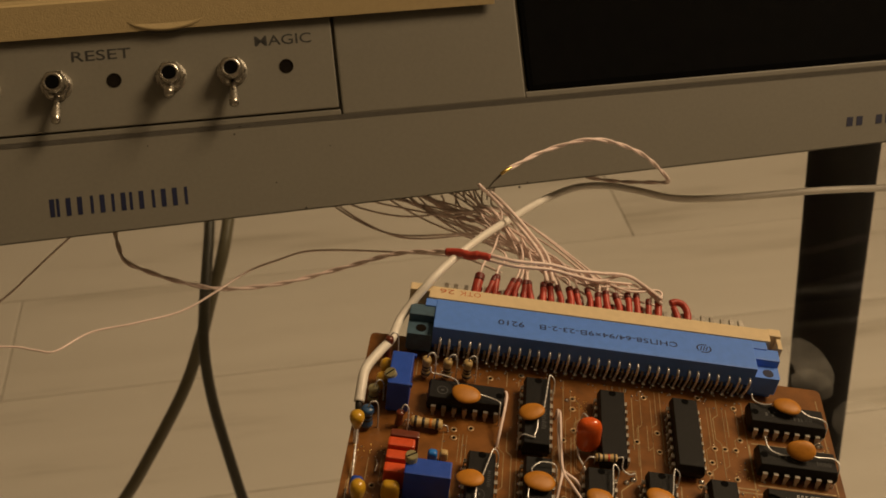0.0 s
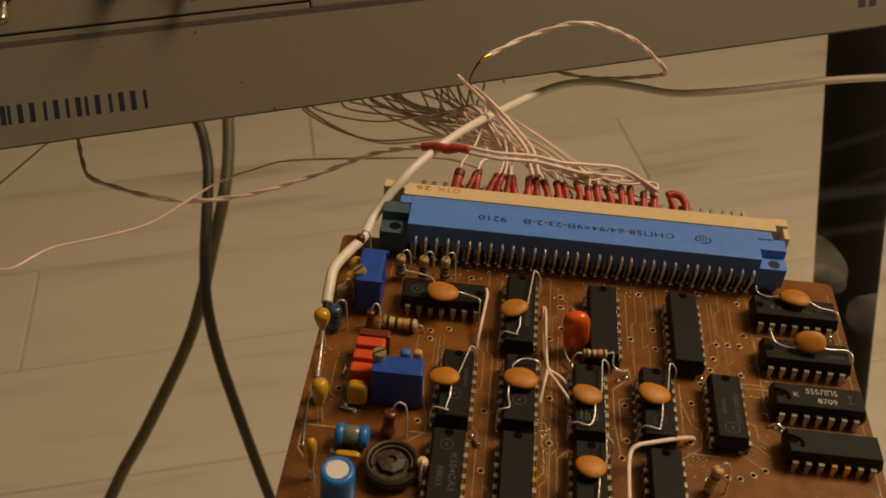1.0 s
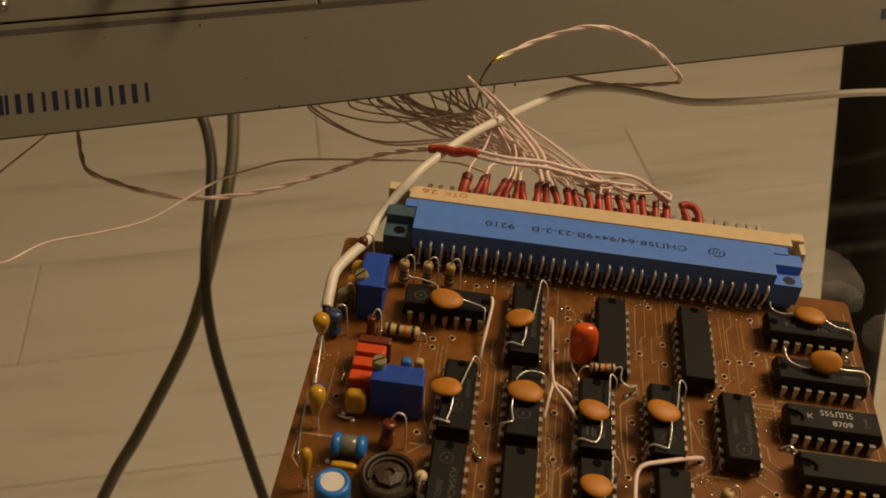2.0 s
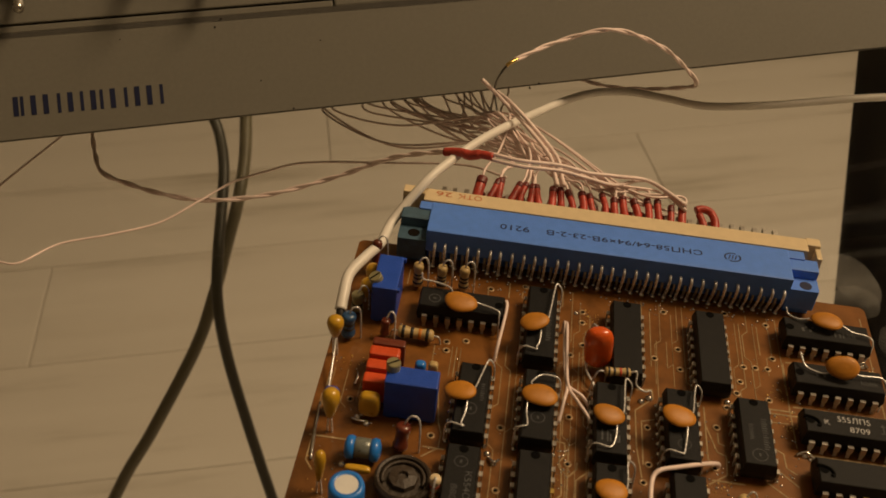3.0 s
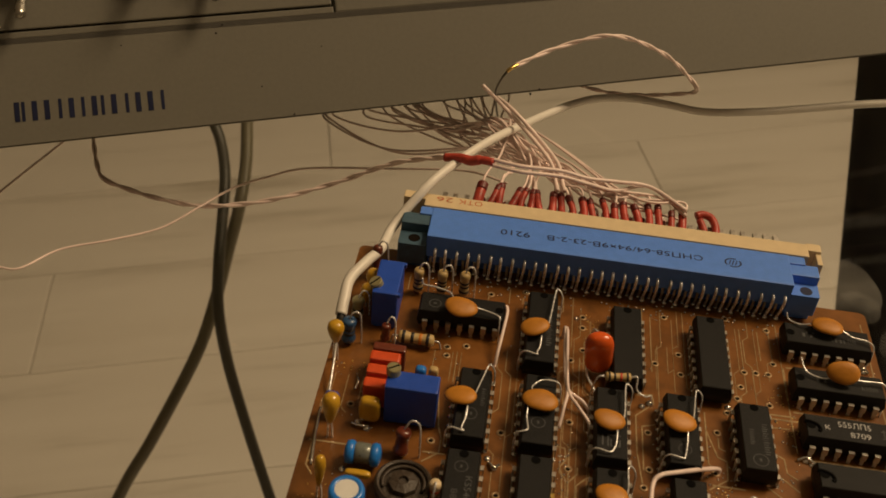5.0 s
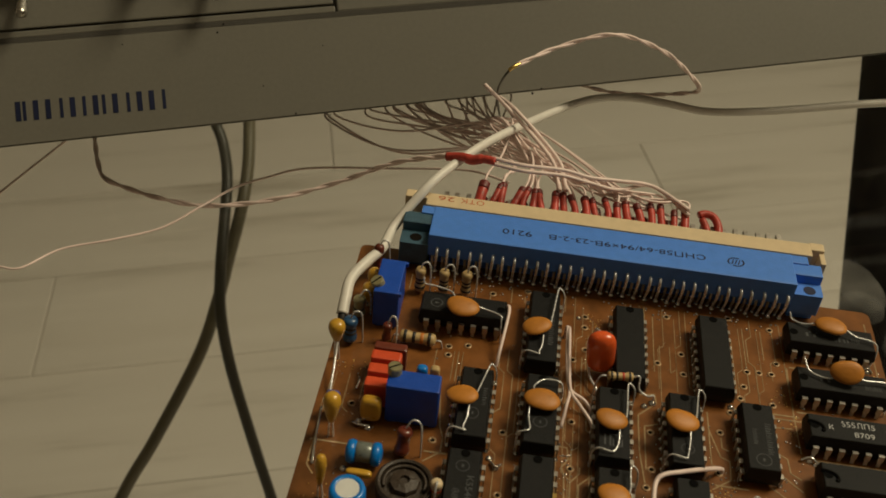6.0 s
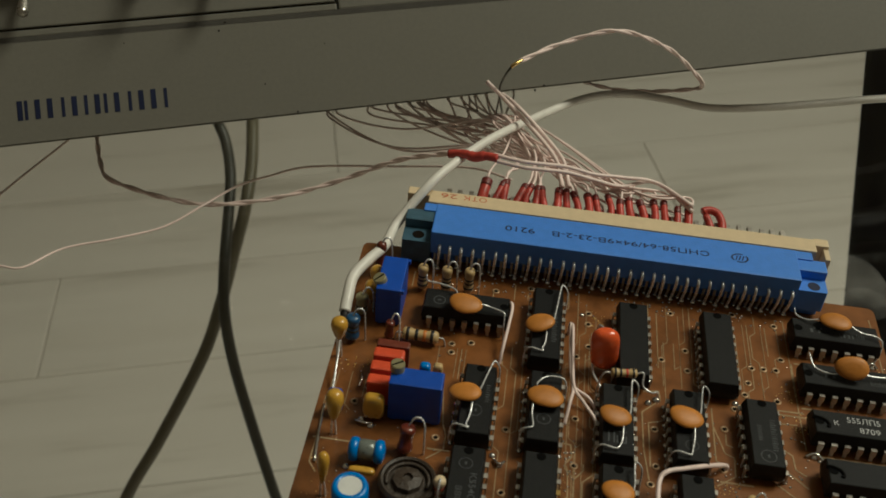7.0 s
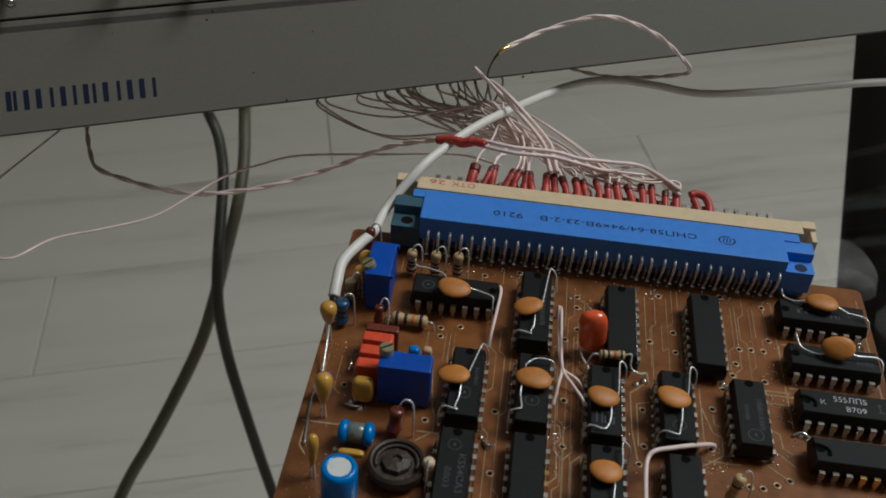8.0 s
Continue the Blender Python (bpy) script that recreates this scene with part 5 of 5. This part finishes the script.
part("bare_tip", rod([Vector(p) * MM for p in ((16, 43.0, 30.6), (14.4, 41.4, 30.5), (13.4, 41.0, 29.8))], 0.45 * MM, 8), GOLD, loop, "bared copper tip", None, True)
part("thread", rod([Vector(p) * MM for p in ((14.0, 41.3, 30.2), (12.5, 41.8, 28), (10.6, 47, 22), (9.7, 52.7, 16), (8.9, 64.6, 6), (8, 82, -8))], 0.3 * MM, 6), DARKCABLE, loop, "thin dark strand", None, True)
rise = thing("rising_wires", Matrix(), "two pale wires rising in front of the case", "wires")
for dx, tip in ((0, (7.4, 44.0, 24)), (1.6, (10.4, 52.0, 16))):
    part("wire", rod([Vector(p) * MM for p in (tip, (13 + dx, 45.0, 17), (20 + dx, 38.5, 13), (25 + dx, 31, 11), (26.5 + dx, 25.5, 9), (27 + dx, 23, 8.6))], 0.5 * MM, 8), PINK, rise, "", None, True)

single = thing("single_wire", Matrix(), "single thin pink wire lying on the glass", "wire")
part("wire", rod([Vector(p) * MM for p in ((-150, 3, -12.1), (-120.5, 7.6, -12.1), (-111.2, 7.1, -12.1), (-105.3, 7.1, -12.1), (-98.3, 15.2, -12.1), (-86.7, 20.2, -12.1), (-75.1, 26.0, -11.8), (-66.2, 32.6, -9.2), (-59.5, 41.5, -9.0), (-52.4, 49.3, -10.5), (-43.1, 56.5, -12), (-18.7, 54.1, -9), (2.8, 41.9, 0), (14.6, 28.9, 6))], 0.32 * MM, 7), PINK, single, "", None, True)
stray = thing("single_wire", Matrix(), "short thin wire leaving from under the case", "wire")
part("wire", rod([Vector(p) * MM for p in ((-135, 12, -12.1), (-127.8, 28.5, -12.1), (-125.4, 37.0, -12.1), (-122.3, 48.2, -12.1), (-118.2, 62.2, -12.1), (-115.5, 72.6, -12.1))], 0.32 * MM, 7), PINK, stray, "", None, True)

cable = thing("white_cable", Matrix(), "white round cable soldered to the board and led under the case", "cable")
WHITE_LINE = [BOARD @ (Vector(p) * MM) for p in ((-16.9, -20.6, 3.4), (-16.9, -17.5, 4.8), (-16.7, -12.3, 6.2), (-14.2, -6.6, 6.8), (-11.8, -1.0, 6.6))]
WHITE_LINE += [Vector(p) * MM for p in ((-9.4, 6.8, 8.4), (-3.1, 14.7, 13.4), (1.3, 21.6, 14.4), (7.0, 30.5, 14.4), (13.0, 40.1, 13.0), (21.5, 56.0, 8.5), (28.6, 65.6, 6.5), (36.1, 73.9, 4.0), (45.6, 78.9, 1.5), (55.1, 79.1, 0.0), (65.9, 77.5, -1.0), (81.3, 79.0, -1.0), (96.9, 82.4, -1.0), (115.4, 86.3, -1.0), (150, 98, -6), (200, 112, -10.9), (230, 120, -10.9))]
LINE = glide(WHITE_LINE, 8)
part("sheath", tube(bmesh.new(), LINE, [(1.28 - 0.2 * min(1, i / 50)) * MM for i in range(len(LINE))], 14), WHITE, cable, "", None, True)
part("bared_end", rod([BOARD @ (Vector(p) * MM) for p in ((-16.9, -20.2, 3.6), (-16.8, -21.6, 2.6), (-16.4, -22.4, 0.6), (-16.3, -22.6, -0.6))], 0.9 * MM, 10), BAND_K, cable, "dark bared end", None, True)

for label, mat, r, pts in (("dark grey rubber cable hanging below the table", DARKCABLE, 3.3, ((-187.4, 341.6, -170.0), (-186.0, 345.7, -185.0), (-180.0, 337.8, -195.0), (-172.8, 317.0, -205.0), (-169.8, 292.6, -220.0), (-167.6, 269.5, -235.0), (-166.0, 253.0, -255.0), (-162.4, 242.4, -285.0), (-154.6, 231.1, -320.0), (-142.4, 216.3, -370.0), (-127, 200, -430), (-105, 182, -540), (-90, 172, -690), (-78, 195, -735), (60, 300, -736.5))),
                           ("olive-grey rubber cable hanging below the table", GREYCABLE, 3.7, ((-163.1, 349.9, -170.0), (-166.3, 353.6, -185.0), (-163.4, 329.6, -205.0), (-163.0, 304.3, -220.0), (-169.4, 289.5, -243.0), (-173.9, 270.0, -262.0), (-184.4, 250.0, -290.0), (-210.8, 220.6, -335.0), (-232.8, 207.1, -370.0), (-262, 187, -430), (-300, 165, -540), (-320, 158, -690), (-326, 185, -735), (-380, 350, -736)))):
    hang = thing("power_cable", Matrix.Translation((-0.001, 0.0037, 0)), label, "cable", "cables under the table")
    part("sheath", rod([Vector(p) * MM for p in pts], r * MM, 14, 8), mat, hang, "", None, True)

planks()
